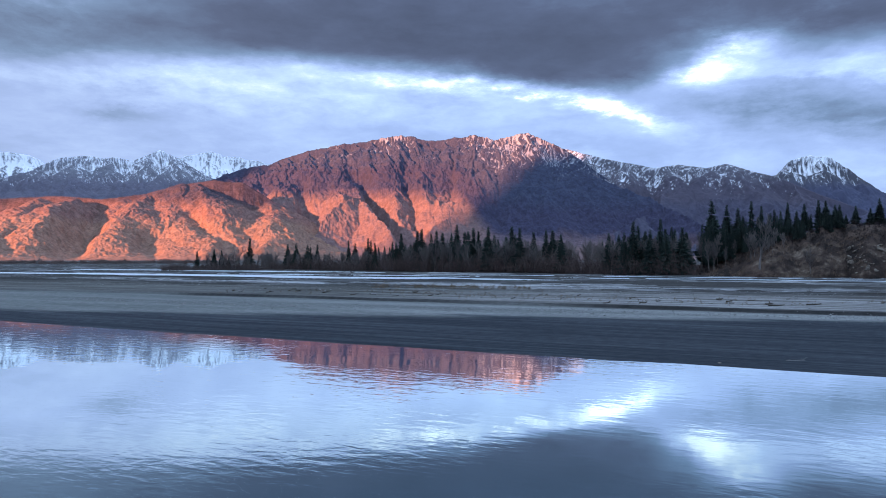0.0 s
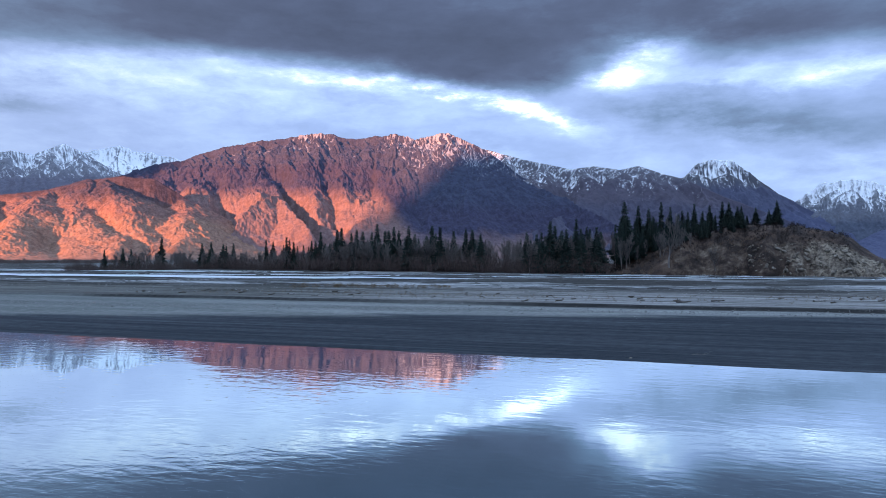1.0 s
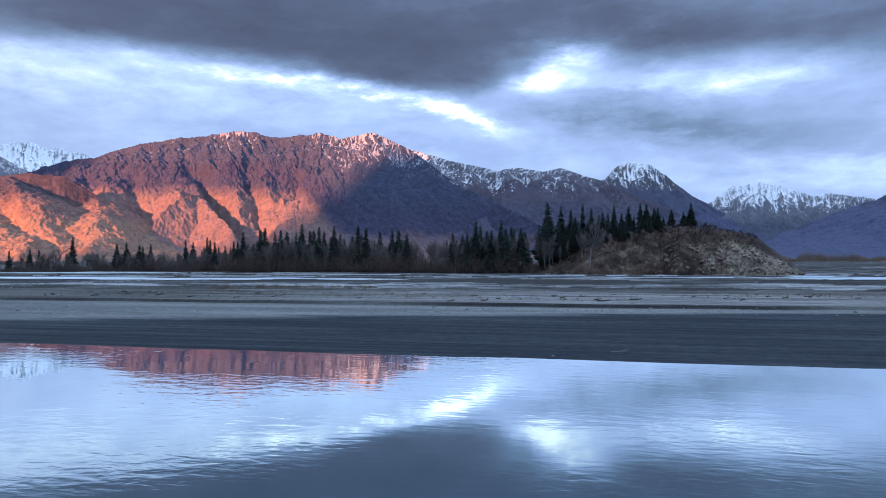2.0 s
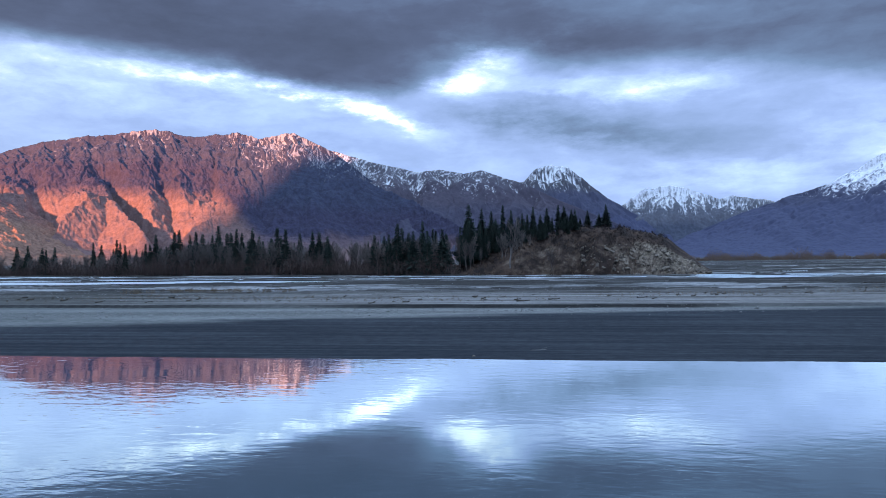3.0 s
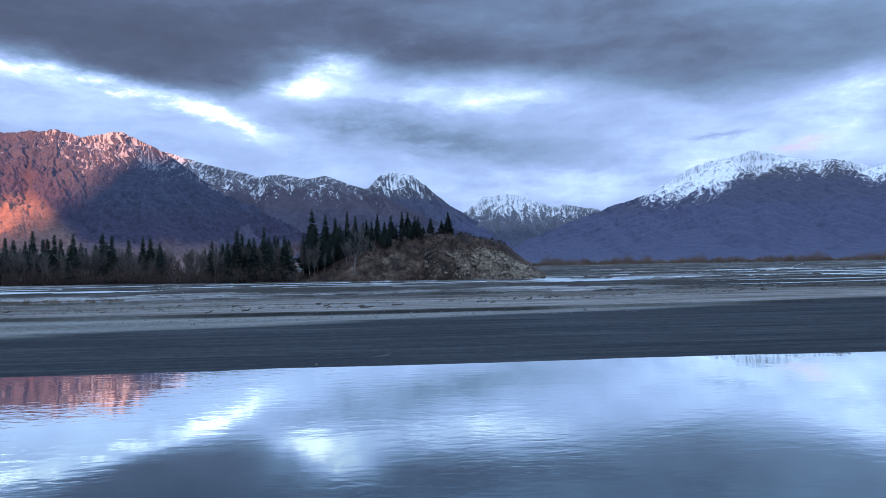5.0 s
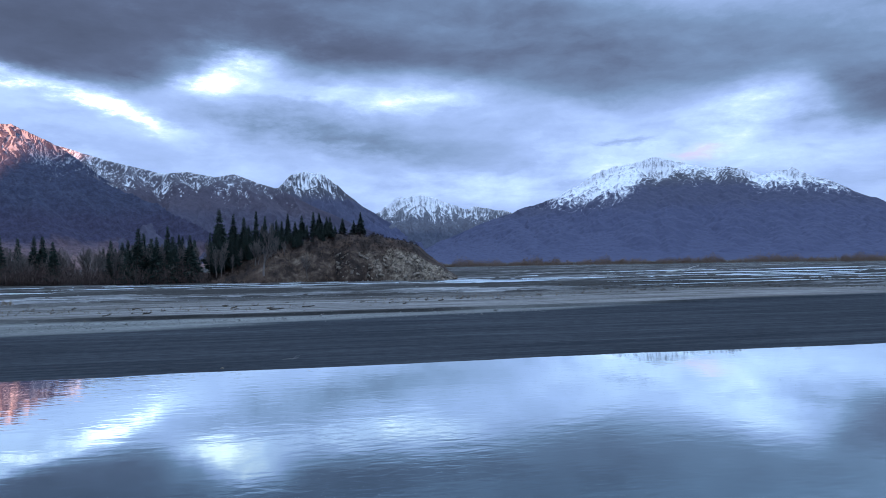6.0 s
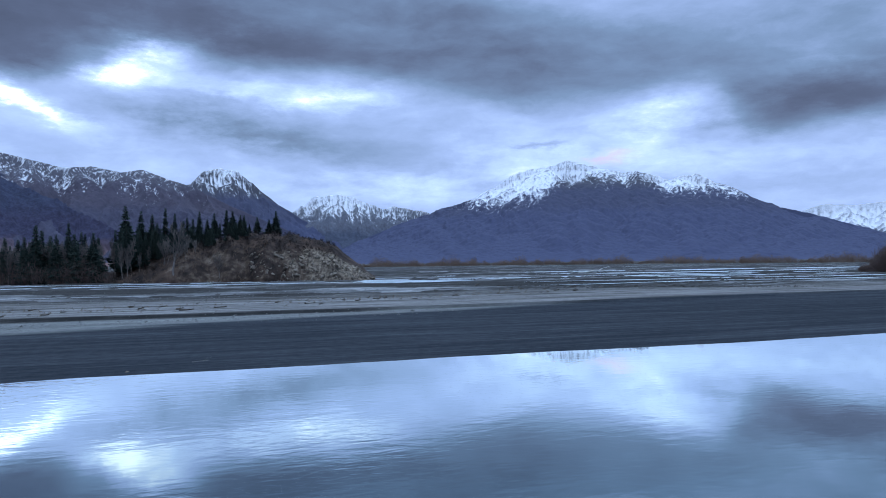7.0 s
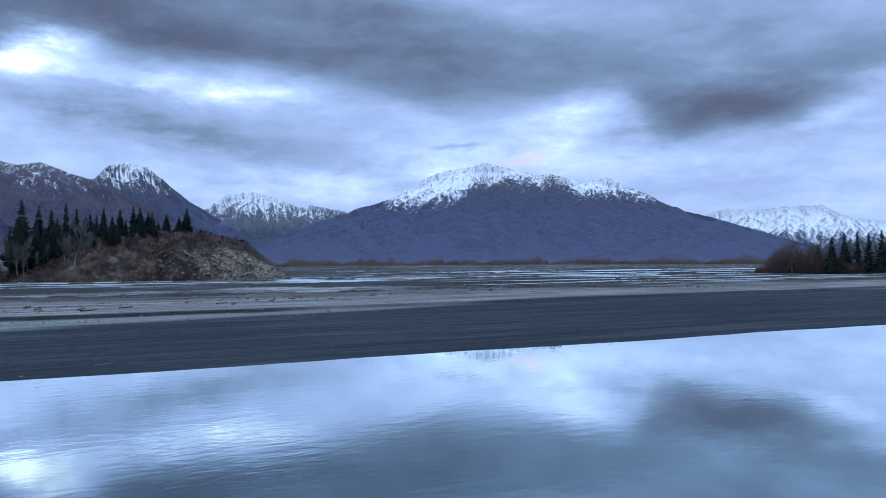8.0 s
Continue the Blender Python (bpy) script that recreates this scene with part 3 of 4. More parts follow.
MASSIF_SPURS = (
    spur(3900, (6.8, 9.9, 3900), (7.3, 7.4, 3480), (5.2, 6.4, 3400), (3.7, 5.0, 3250), (0.7, 3.4, 3000), (-1.8, 2.2, 2800), (-3.8, 0.8, 2600))
    + spur(3900, (7.3, 7.4, 3480), (9.9, 7.2, 3500), (14.0, 5.7, 3450), (18.2, 3.6, 3250), (22.2, 1.2, 2900))
    + spur(3900, (-8.3, 8.9, 3900), (-7.2, 6.7, 3500), (-6.5, 5.2, 3200), (-5.6, 3.8, 2950), (-4.3, 2.5, 2750))
    + spur(3900, (-6.5, 5.2, 3200), (-9.0, 3.9, 2950), (-11.0, 2.0, 2700))
    + spur(3900, (-4.2, 9.4, 3900), (-3.8, 7.2, 3600), (-3.1, 5.0, 3250), (-2.2, 3.2, 2950))
    + spur(3900, (2.1, 9.6, 3900), (1.2, 7.4, 3600), (0.2, 5.2, 3330), (-1.0, 3.6, 3050))
    + spur(3900, (-13.0, 7.6, 3900), (-12.3, 5.8, 3500), (-12.9, 3.6, 3050), (-12.0, 1.6, 2700))
    + spur(3900, (-16.8, 6.6, 3900), (-16.4, 5.2, 3500), (-15.0, 3.2, 3000), (-14.2, 1.2, 2650)))
# the right flank's shade is painted with the darker belt colour
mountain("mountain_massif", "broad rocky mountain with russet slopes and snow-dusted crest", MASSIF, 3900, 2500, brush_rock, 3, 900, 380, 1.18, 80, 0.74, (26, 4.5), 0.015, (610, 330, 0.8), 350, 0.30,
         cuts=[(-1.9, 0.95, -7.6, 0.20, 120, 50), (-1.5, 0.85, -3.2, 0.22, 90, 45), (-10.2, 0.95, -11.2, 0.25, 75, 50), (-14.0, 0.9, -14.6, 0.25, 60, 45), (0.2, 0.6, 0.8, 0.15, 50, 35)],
         own=MASSIF_SPURS, span=(0.30, 0.58), body=0.62, veins=0.85, shade_shift=lambda b: 0.33 * smooth(0.5, 5.0, b), drift=lambda b: -0.42 * smooth(5.0, 1.0, b))
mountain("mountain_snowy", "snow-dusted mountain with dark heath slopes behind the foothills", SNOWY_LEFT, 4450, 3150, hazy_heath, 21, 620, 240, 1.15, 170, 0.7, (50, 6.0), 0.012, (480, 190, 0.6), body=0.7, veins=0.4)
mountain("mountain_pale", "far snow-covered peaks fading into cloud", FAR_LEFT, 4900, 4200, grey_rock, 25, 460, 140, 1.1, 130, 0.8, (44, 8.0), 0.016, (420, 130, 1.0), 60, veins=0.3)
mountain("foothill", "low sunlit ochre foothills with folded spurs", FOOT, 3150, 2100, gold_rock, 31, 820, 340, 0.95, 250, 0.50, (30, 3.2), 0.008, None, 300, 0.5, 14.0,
         body=0.62, cuts=[(-25.6, 0.10, -28.0, 0.95, 130, 95), (-20.2, 0.20, -16.4, 0.90, 75, 50), (-22.6, 0.55, -22.0, 0.98, 45, 40)],
         own=spur(3150, (-22.6, 4.8, 3150), (-24.0, 4.2, 2800), (-25.6, 2.6, 2450), (-26.4, 0.9, 2250)) + spur(3150, (-27.5, 4.5, 3100), (-29.0, 3.9, 2750), (-29.6, 2.3, 2400))
         + spur(3150, (-20.2, 5.7, 3150), (-19.6, 4.4, 2850), (-18.0, 3.0, 2600), (-17.0, 1.0, 2350)))
mountain("mountain_ridge", "dark mountain ridge streaked with snow", EAST_RIDGE, 4060, 2750, shaded_heath_rock, 43, 620, 260, 1.2, 220, 0.7, (52, 6.0), 0.003, (500, 280, 0.8), veins=0.75, climb=0.05, slant=1.1, cuts=[(17.0, 0.05, 15.2, 0.6, 70, 60), (12.5, 0.05, 12.8, 0.6, 50, 50)],
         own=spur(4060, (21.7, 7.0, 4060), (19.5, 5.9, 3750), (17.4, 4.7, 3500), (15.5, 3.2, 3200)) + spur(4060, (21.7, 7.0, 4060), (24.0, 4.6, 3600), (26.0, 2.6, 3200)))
mountain("mountain_cone", "pointed snow-capped peak with dark lower slopes", CONE, 4600, 3500, hazed_forest_rock, 57, 420, 200, 1.25, 160, 0.8, (45, 9.0), 0.012, (450, 150, 0.75), veins=0.3, climb=0.0)
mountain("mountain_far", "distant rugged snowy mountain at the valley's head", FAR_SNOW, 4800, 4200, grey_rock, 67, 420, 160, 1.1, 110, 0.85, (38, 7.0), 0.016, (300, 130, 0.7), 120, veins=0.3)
mountain("mountain_broad", "broad forested mountain tinted hazy dark blue, with white snow cap", BIG_RIGHT, 4200, 2600, hazed_forest_rock, 73, 800, 340, 1.25, 230, 0.55, (42, 4.5), 0.016, (352, 95, 0.75), soft=60.0, body=0.8, veins=0.3, climb=0.10, slant=0.5, grit=0.6, drift=lambda b: 0.55 * smooth(46, 48, b) * smooth(54, 52, b) - 0.80 * smooth(52.8, 54.2, b) * smooth(62.5, 60, b))
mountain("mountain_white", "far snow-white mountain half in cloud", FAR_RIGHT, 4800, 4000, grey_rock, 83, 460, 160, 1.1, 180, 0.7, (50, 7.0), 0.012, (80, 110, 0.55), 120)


# unseen range added behind the camera for shade; its gap admits low sun
def shade_range():
    lx, ly = -math.sin(radians(SUN_BEARING)), -math.cos(radians(SUN_BEARING))
    q = np.linspace(-5200, 5600, 360)[None]
    t = np.linspace(-3900, -2100, 60)[:, None]
    high = 1850 * (1 - smooth(1550, 1740, q)) + 1950 * smooth(2760, 2990, q) + 90
    z = high * np.clip(1 - np.abs(t + 3000) / 900, 0, 1) ** 1.1 * (1 + 0.05 * fbm(q / 300, t / 300, 71, 4)) - 5
    P = np.stack([lx * t - ly * q, ly * t + lx * q, z + 0 * q], -1)
    ob = new("unseen_shade_range", grid_mesh("unseen_shade_range", P, hazed_forest_rock, True, {"rise": z / 1950, "snow": (z - 1200) / 400}))
    tagged(ob, "unseen dark mountain range added to shape the low sunlight", "mountain")


shade_range()


# ---- vegetation materials ----
def leafy(name, dark, light, rough=0.85):
    m, nt, b = material(name, rough, 0.2)
    g = nt.nodes.new("ShaderNodeNewGeometry")
    o = nt.nodes.new("ShaderNodeObjectInfo")
    f = mth(nt, "MULTIPLY_ADD", o.outputs["Random"], 0.4, mth(nt, "MULTIPLY", g.outputs["Random Per Island"], 0.6))
    put(nt, b.inputs["Base Color"], mixc(nt, f, dark, light))
    return m


needles = leafy("spruce_needles", (0.024, 0.039, 0.033), (0.055, 0.076, 0.060))
spruce_bark = leafy("spruce_bark", (0.07, 0.055, 0.045), (0.12, 0.10, 0.085))
pale_bark = leafy("pale_bare_bark", (0.090, 0.079, 0.074), (0.235, 0.205, 0.188))
twig_mat = leafy("leafless_twigs", (0.072, 0.051, 0.046), (0.20, 0.142, 0.120))
willow_mat = leafy("russet_willow_twigs", (0.13, 0.085, 0.062), (0.25, 0.17, 0.12))
heath_mat = leafy("dark_heath_twigs", (0.016, 0.012, 0.011), (0.052, 0.037, 0.030))
straw_mat = leafy("dead_grass", (0.12, 0.085, 0.055), (0.26, 0.19, 0.12))
debris_mat = leafy("dark_wet_driftwood", (0.035, 0.030, 0.026), (0.15, 0.125, 0.10))
bleached_mat = leafy("bleached_driftwood", (0.50, 0.48, 0.45), (0.72, 0.70, 0.66))
drift_mat = leafy("grey_driftwood", (0.13, 0.12, 0.11), (0.42, 0.40, 0.37))


def soil_material():
    m, nt, b = material("rocky_bluff_soil", 0.95, 0.15)
    pos = nt.nodes.new("ShaderNodeNewGeometry").outputs["Position"]
    at = nt.nodes.new("ShaderNodeAttribute")
    at.attribute_name = "bare"
    n1 = noise_tex(nt, pos, 0.16, 7, 0.68)
    n2 = noise_tex(nt, pos, 0.9, 6, 0.7)
    heath = mixc(nt, band(nt, n1, 0.35, 0.65), (0.019, 0.014, 0.012), (0.092, 0.059, 0.043))
    stone = mixc(nt, band(nt, n2, 0.35, 0.65), (0.075, 0.056, 0.044), (0.34, 0.28, 0.21))
    f = mth(nt, "MULTIPLY_ADD", mth(nt, "SUBTRACT", n1, 0.5), 1.5, at.outputs["Fac"])
    put(nt, b.inputs["Base Color"], mixc(nt, band(nt, f, 0.43, 0.88), heath, stone))
    bumped(nt, b, mth(nt, "ADD", n2, n1), 0.5, 0.8)
    return m


bluff_mat = soil_material()


def rock_material():
    m, nt, b = material("pale_grey_rock", 0.9, 0.25)
    pos = nt.nodes.new("ShaderNodeNewGeometry").outputs["Position"]
    o = nt.nodes.new("ShaderNodeObjectInfo")
    n = noise_tex(nt, pos, 1.3, 6, 0.7)
    c = mixc(nt, band(nt, n, 0.3, 0.7), (0.085, 0.068, 0.054), (0.31, 0.26, 0.205))
    put(nt, b.inputs["Base Color"], mixc(nt, mth(nt, "MULTIPLY", o.outputs["Random"], 0.6), c, (0.13, 0.11, 0.09)))
    bumped(nt, b, n, 0.8, 0.2)
    return m


rock_mat = rock_material()


# ---- the bluff ----
BLUFF = [(17.0, 0.0), (20.0, 2.6), (22.5, 6.0), (24.5, 9.0), (26.5, 10.8), (28.3, 12.0), (31.0, 12.4), (33.7, 11.6), (35.5, 9.9), (37.2, 5.8), (38.4, 2.0), (39.2, 0.0)]


def bluff_z(b, r):
    """Height of the bluff's surface at a bearing and a distance."""
    ba, bh = np.array(BLUFF).T
    top = np.interp(b, ba, bh) * (1 + 0.05 * fbm(b * 0.9, r * 0.03, 101, 4))
    foot = 176 + 3.0 * perlin(b * 0.7, 0.2, 103) + 10 * smooth(24, 18, b)
    f = np.clip((r - foot) / 24.0, 0, 1)
    rise = np.where(r < 212, np.sin(f * np.pi / 2) ** 0.85, 1 - smooth(212, 262, r))
    bare = smooth(0.62, 0.32, f) * (0.50 * smooth(21, 25, b) + 0.36 * smooth(31.5, 36.5, b + 2.0 * fbm(b * 0.8, r * 0.12, 105, 3)))
    ledge = (0.9 * np.abs(fbm(b * 2.2, r * 0.16, 107, 4)) + 0.5 * np.abs(perlin(b * 6, r * 0.5, 109))) * bare * np.clip(top / 4, 0, 1)
    z = 0.85 + top * rise + ledge + 0.25 * fbm(b * 2.2, r * 0.14, 111, 4) * np.clip(top / 3, 0, 1)
    return np.where(top * rise < 0.03, 0.3, z), bare


bb, rr = np.linspace(17, 39.4, 330)[None], np.linspace(172, 264, 200)[:, None]
bz, bare = bluff_z(bb, rr)
bluff = new("bluff", grid_mesh("bluff", np.stack([rr * np.sin(np.radians(bb)), rr * np.cos(np.radians(bb)), bz], -1), bluff_mat, True, {"bare": bare}))
tagged(bluff, "low brown heath-covered bluff with pale eroded rock at its end", "hill")


def rock_mesh(seed):
    rng = random.Random(seed)
    bm = bmesh.new()
    bmesh.ops.create_icosphere(bm, subdivisions=1, radius=1.0)
    for v in bm.verts:
        k = 0.75 + 0.45 * rng.random()
        v.co = Vector((v.co.x * k, v.co.y * k * 0.8, v.co.z * k * 0.62))
    me = bpy.data.meshes.new("rock")
    bm.to_mesh(me)
    bm.free()
    me.materials.append(rock_mat)
    return me


rocks = [rock_mesh(k) for k in range(6)]
rng = random.Random(12)
for k in range(260):
    b = 38.9 - 9.5 * rng.random() ** 1.4
    r = 175.2 + rng.random() ** 1.3 * 9.5
    z = float(bluff_z(np.array([[b]]), np.array([[r]]))[0][0, 0])
    ob = part("rock", rocks[k % 6], bluff)
    sc = 0.22 + 0.55 * rng.random() ** 2.0
    ob.matrix_basis = Matrix.LocRotScale((r * math.sin(radians(b)), r * math.cos(radians(b)), z), Euler((rng.uniform(-0.8, 0.8), rng.gauss(-0.4, 0.5), rng.uniform(0, 6.28))), (sc * rng.uniform(0.9, 1.7), sc, sc * rng.uniform(0.6, 1.1)))


# ---- trees ----
def tube(verts, faces, a, b, ra, rb, sides=5):
    """A tapered limb from a to b."""
    d = (b - a).normalized()
    s = d.orthogonal().normalized()
    t = d.cross(s)
    n = len(verts)
    for c, r in ((a, ra), (b, rb)):
        for k in range(sides):
            g = 2 * math.pi * k / sides
            verts.append(c + s * (r * math.cos(g)) + t * (r * math.sin(g)))
    for k in range(sides):
        faces.append((n + k, n + (k + 1) % sides, n + sides + (k + 1) % sides, n + sides + k))


def spruce(seed, lean=1.0, ragged=0.25):
    """A white spruce 12 m high: trunk and drooping needle boughs."""
    rng = random.Random(seed)
    tv, tf = [], []
    tube(tv, tf, Vector((0, 0, -0.6)), Vector((0.05, 0, 6)), 0.17, 0.10, 7)
    tube(tv, tf, Vector((0.05, 0, 6)), Vector((0, 0.04, 11.9)), 0.10, 0.015, 6)
    cv, cf = [], []
    z = 0.9 + rng.random() * 0.9
    while z < 11.95:
        f = z / 12
        reach = lean * (2.1 * (1 - f) ** 1.05 + 0.03) * min(1, 0.55 + f * 2.2)
        count = 7 if f < 0.75 else 5
        spin = rng.random() * 6.28
        for k in range(count):
            if rng.random() < ragged * 0.5 * (1.2 - f):
                continue
            a = spin + k * 6.283 / count + rng.uniform(-0.35, 0.35)
            L = reach * rng.uniform(1 - ragged * 1.6, 1 + ragged)
            out, side = Vector((math.cos(a), math.sin(a), 0)), Vector((-math.sin(a), math.cos(a), 0))
            droop = rng.uniform(0.25, 0.55) if f < 0.8 else rng.uniform(-0.3, 0.2)
            base = Vector((0, 0, z + rng.uniform(-0.1, 0.1)))
            tip = base + out * L + Vector((0, 0, -droop * L + 0.08))
            mid = base + out * (L * 0.55) + Vector((0, 0, -droop * L * 0.72))
            wd = 0.26 * L + 0.13 * (1 - f) + 0.02
            n = len(cv)
            cv += [base, mid + side * wd, tip, mid - side * wd, mid + Vector((0, 0, -0.22 - 0.1 * L))]
            cf += [(n, n + 1, n + 4), (n + 1, n + 2, n + 4), (n + 2, n + 3, n + 4), (n + 3, n, n + 4), (n, n + 3, n + 1), (n + 1, n + 3, n + 2)]
            for q, hang in ((0.25, 0.55), (0.6, 0.62), (0.88, 0.42)):
                c = base.lerp(tip, q)
                n = len(cv)
                sk = side * rng.uniform(-0.25, 0.25)
                cv += [c - out * (0.30 * L), c + out * (0.26 * L) + sk, c + Vector((0, 0, -hang * (0.50 * (1.08 - f) + 0.35 * L) * rng.uniform(0.6, 1.3))) + sk]
                cf.append((n, n + 1, n + 2))
            for q in (0.45, 0.75, 0.95):
                c = base.lerp(tip, q)
                for sg in (-1, 1):
                    n = len(cv)
                    e = c + side * (sg * (0.34 * L * (1.15 - q) + 0.12 * (1.1 - f))) + out * 0.15 + Vector((0, 0, rng.uniform(-0.22, 0.02)))
                    cv += [c, e, c + out * 0.2 + Vector((0, 0, -0.16))]
                    cf.append((n, n + 1, n + 2))
        z += 0.20 + 0.16 * (1 - f) + rng.random() * 0.08
    top = len(cv)
    cv += [Vector((0.05, 0, 11.5)), Vector((-0.03, 0.05, 11.5)), Vector((-0.02, -0.05, 11.5)), Vector((0, 0, 12.2))]
    cf += [(top, top + 1, top + 3), (top + 1, top + 2, top + 3), (top + 2, top, top + 3)]
    return tri_mesh("trunk", tv, tf, spruce_bark, True), tri_mesh("crown", cv, cf, needles)


def bare_tree(seed, spread=0.5):
    """A leafless cottonwood 10 m high: trunk and limbs, and a haze of fine branches."""
    rng = random.Random(seed)
    tv, tf, bv, bf = [], [], [], []

    def grow(p, d, length, r, level):
        steps_n = 4 if level == 0 else 3
        for k in range(steps_n):
            q = p + d * (length / steps_n)
            r2 = r * 0.80
            if level < 2:
                tube(tv, tf, p, q, r, r2, 5 if level == 0 else 4)
            else:
                tube(bv, bf, p, q, r, r2, 3)
            d = (d + Vector((rng.uniform(-1, 1), rng.uniform(-1, 1), rng.uniform(-0.2, 0.7))) * 0.20).normalized()
            p, r = q, r2
            if level < 3 and (k > 0 or level > 0):
                for j in range(2 if level < 2 else 2):
                    side = Vector((rng.uniform(-1, 1), rng.uniform(-1, 1), rng.uniform(0.1, 0.9))).normalized()
                    nd = (d * (1 - spread) + side * spread).normalized()
                    grow(p, nd, length * rng.uniform(0.42, 0.62), max(0.045, r * 0.62), level + 1)
        if level < 3:
            grow(p, d, length * 0.5, r, level + 1)

    grow(Vector((0, 0, -0.5)), Vector((rng.uniform(-0.1, 0.1), rng.uniform(-0.1, 0.1), 1)).normalized(), 6.0, 0.22, 0)
    return tri_mesh("trunk", tv, tf, pale_bark, True), tri_mesh("crown", bv, bf, pale_bark)


def tree_thing(name, parts, label, group, m):
    ob = new(name)
    for me, n in zip(parts, ("trunk", "crown")):
        part(n, me, ob)
    ob.matrix_basis = m
    return tagged(ob, label, "tree", group)


SPRUCES = [spruce(1, 1.0, 0.22), spruce(2, 0.85, 0.28), spruce(3, 1.15, 0.25), spruce(4, 0.72, 0.36), spruce(5, 0.95, 0.32), spruce(6, 1.25, 0.2)]
BARES = [bare_tree(11, 0.45), bare_tree(12, 0.55), bare_tree(13, 0.40), bare_tree(14, 0.5)]
protos = {}


def plant(kind, k, b, r, base, height, label, group, native, turn, wide=1.0):
    sc = height / native
    m = Matrix.LocRotScale((r * math.sin(radians(b)), r * math.cos(radians(b)), base), Euler((0, 0, turn)), (sc * wide, sc * wide, sc))
    key = (kind, k, label)
    if key in protos:
        return copy_thing(protos[key], m @ Matrix.Diagonal([1 / c for c in protos[key].scale] + [1]))
    meshes = SPRUCES[k] if kind == "spruce_tree" else BARES[k]
    protos[key] = tree_thing(kind, meshes, label, group, m)
    return protos[key]


def edge_of_wood(b):
    return np.interp(b, [-22, -19, -12, -4, 5, 14, 20, 24], [262, 268, 262, 232, 202, 186, 184, 182])


def floor_z(b, r):
    if 17.0 < b < 39.3 and 173 < r < 263:
        z = float(bluff_z(np.array([[b]]), np.array([[r]]))[0][0, 0])
        if z > 0.9:
            return z
    return float(plain_z(np.array([r * math.sin(radians(b))]), np.array([r * math.cos(radians(b))]))[0])


# bearing of each stem and the rise of its top, in degrees
HILLTOP = [(20.63, 4.39), (21.67, 4.05), (22.44, 3.86), (23.36, 4.35), (24.03, 3.93), (24.89, 3.64), (25.3, 3.54), (25.76, 4.12), (26.34, 3.52), (26.84, 3.97), (27.74, 4.22), (28.19, 4.16), (28.77, 3.84), (29.04, 3.83), (29.43, 3.15), (30.02, 3.72), (30.9, 3.52), (31.44, 4.17)]
LOW_GROVE = [(14.91, 3.0), (16.94, 3.16), (17.75, 2.56), (13.07, 2.11), (13.83, 1.92), (14.23, 2.1), (16.16, 2.31), (18.52, 2.46), (15.8, 2.18), (17.29, 2.39), (15.27, 2.63)]
WOOD = [(-7.53, 1.55), (-7.0, 1.31), (-5.98, 1.71), (-5.76, 1.55), (-5.44, 1.35), (-4.05, 1.42), (-3.75, 1.34), (-3.34, 2.12), (-2.63, 1.21), (-2.05, 2.33), (-1.71, 2.46), (-0.94, 2.04), (-0.51, 2.34), (-0.04, 2.12), (0.67, 2.12), (1.11, 2.8), (1.75, 2.25), (2.03, 2.25), (2.44, 2.55), (2.84, 2.25), (3.62, 2.59), (4.11, 1.94)]
WOOD_EAST = [(5.5, 2.68), (6.13, 2.55), (7.23, 2.24), (8.21, 2.37), (8.73, 2.36), (9.38, 2.0), (1.46, 0.84), (5.03, 1.81), (5.78, 2.02)]
WOOD_WEST = [(-18.99, 0.67), (-17.76, 0.81), (-17.22, 0.72), (-15.13, 1.65), (-16.72, 0.16), (-13.55, 0.03), (-12.26, 1.18), (-11.61, 1.27), (-10.73, 1.1), (-9.98, 1.19), (-10.51, 1.01)]
THICKET = [(78.84, 1.09), (79.73, 1.56), (80.5, 1.86), (81.29, 2.0), (81.96, 1.9), (82.73, 2.07), (83.05, 1.68)]
rng = random.Random(5)
S_WOOD = "dark green spruce tree at the edge of the bare wood"
S_HILL = "tall dark green spruce tree standing on the bluff"
S_THICKET = "dark green spruce tree behind a leafless thicket"
for stems, label, group, depth in ((HILLTOP, S_HILL, "spruces on the bluff", (8, 24)), (LOW_GROVE, S_WOOD, "spruces of the wood", (-2, 6)), (WOOD, S_WOOD, "spruces of the wood", (-2, 16)),
                                   (WOOD_EAST, S_WOOD, "spruces of the wood", (-2, 12)), (WOOD_WEST, S_WOOD, "spruces of the wood", (1, 10)), (THICKET, S_THICKET, "spruces by the thicket", (-4, 1))):
    for b, e in stems:
        r0 = 231 if stems is THICKET else 187 if stems is HILLTOP else float(edge_of_wood(b))
        r = r0 + rng.uniform(*depth) * (0.15 if e < 0.9 and stems is not THICKET and stems is not WOOD_WEST else 1.0)
        base = floor_z(b, r)
        h = EYE + r * math.tan(radians(e)) - base
        k = 2 if b > 31.3 and b < 32 else rng.randrange(6)
        plant("spruce_tree", k, b, r, base, h, label, group, 12.2, rng.uniform(0, 6.28), (1.75 if 31.3 < b < 32 else min(1.9, 1.12 + 3.2 / max(h, 3)) * rng.uniform(0.85, 1.15)))
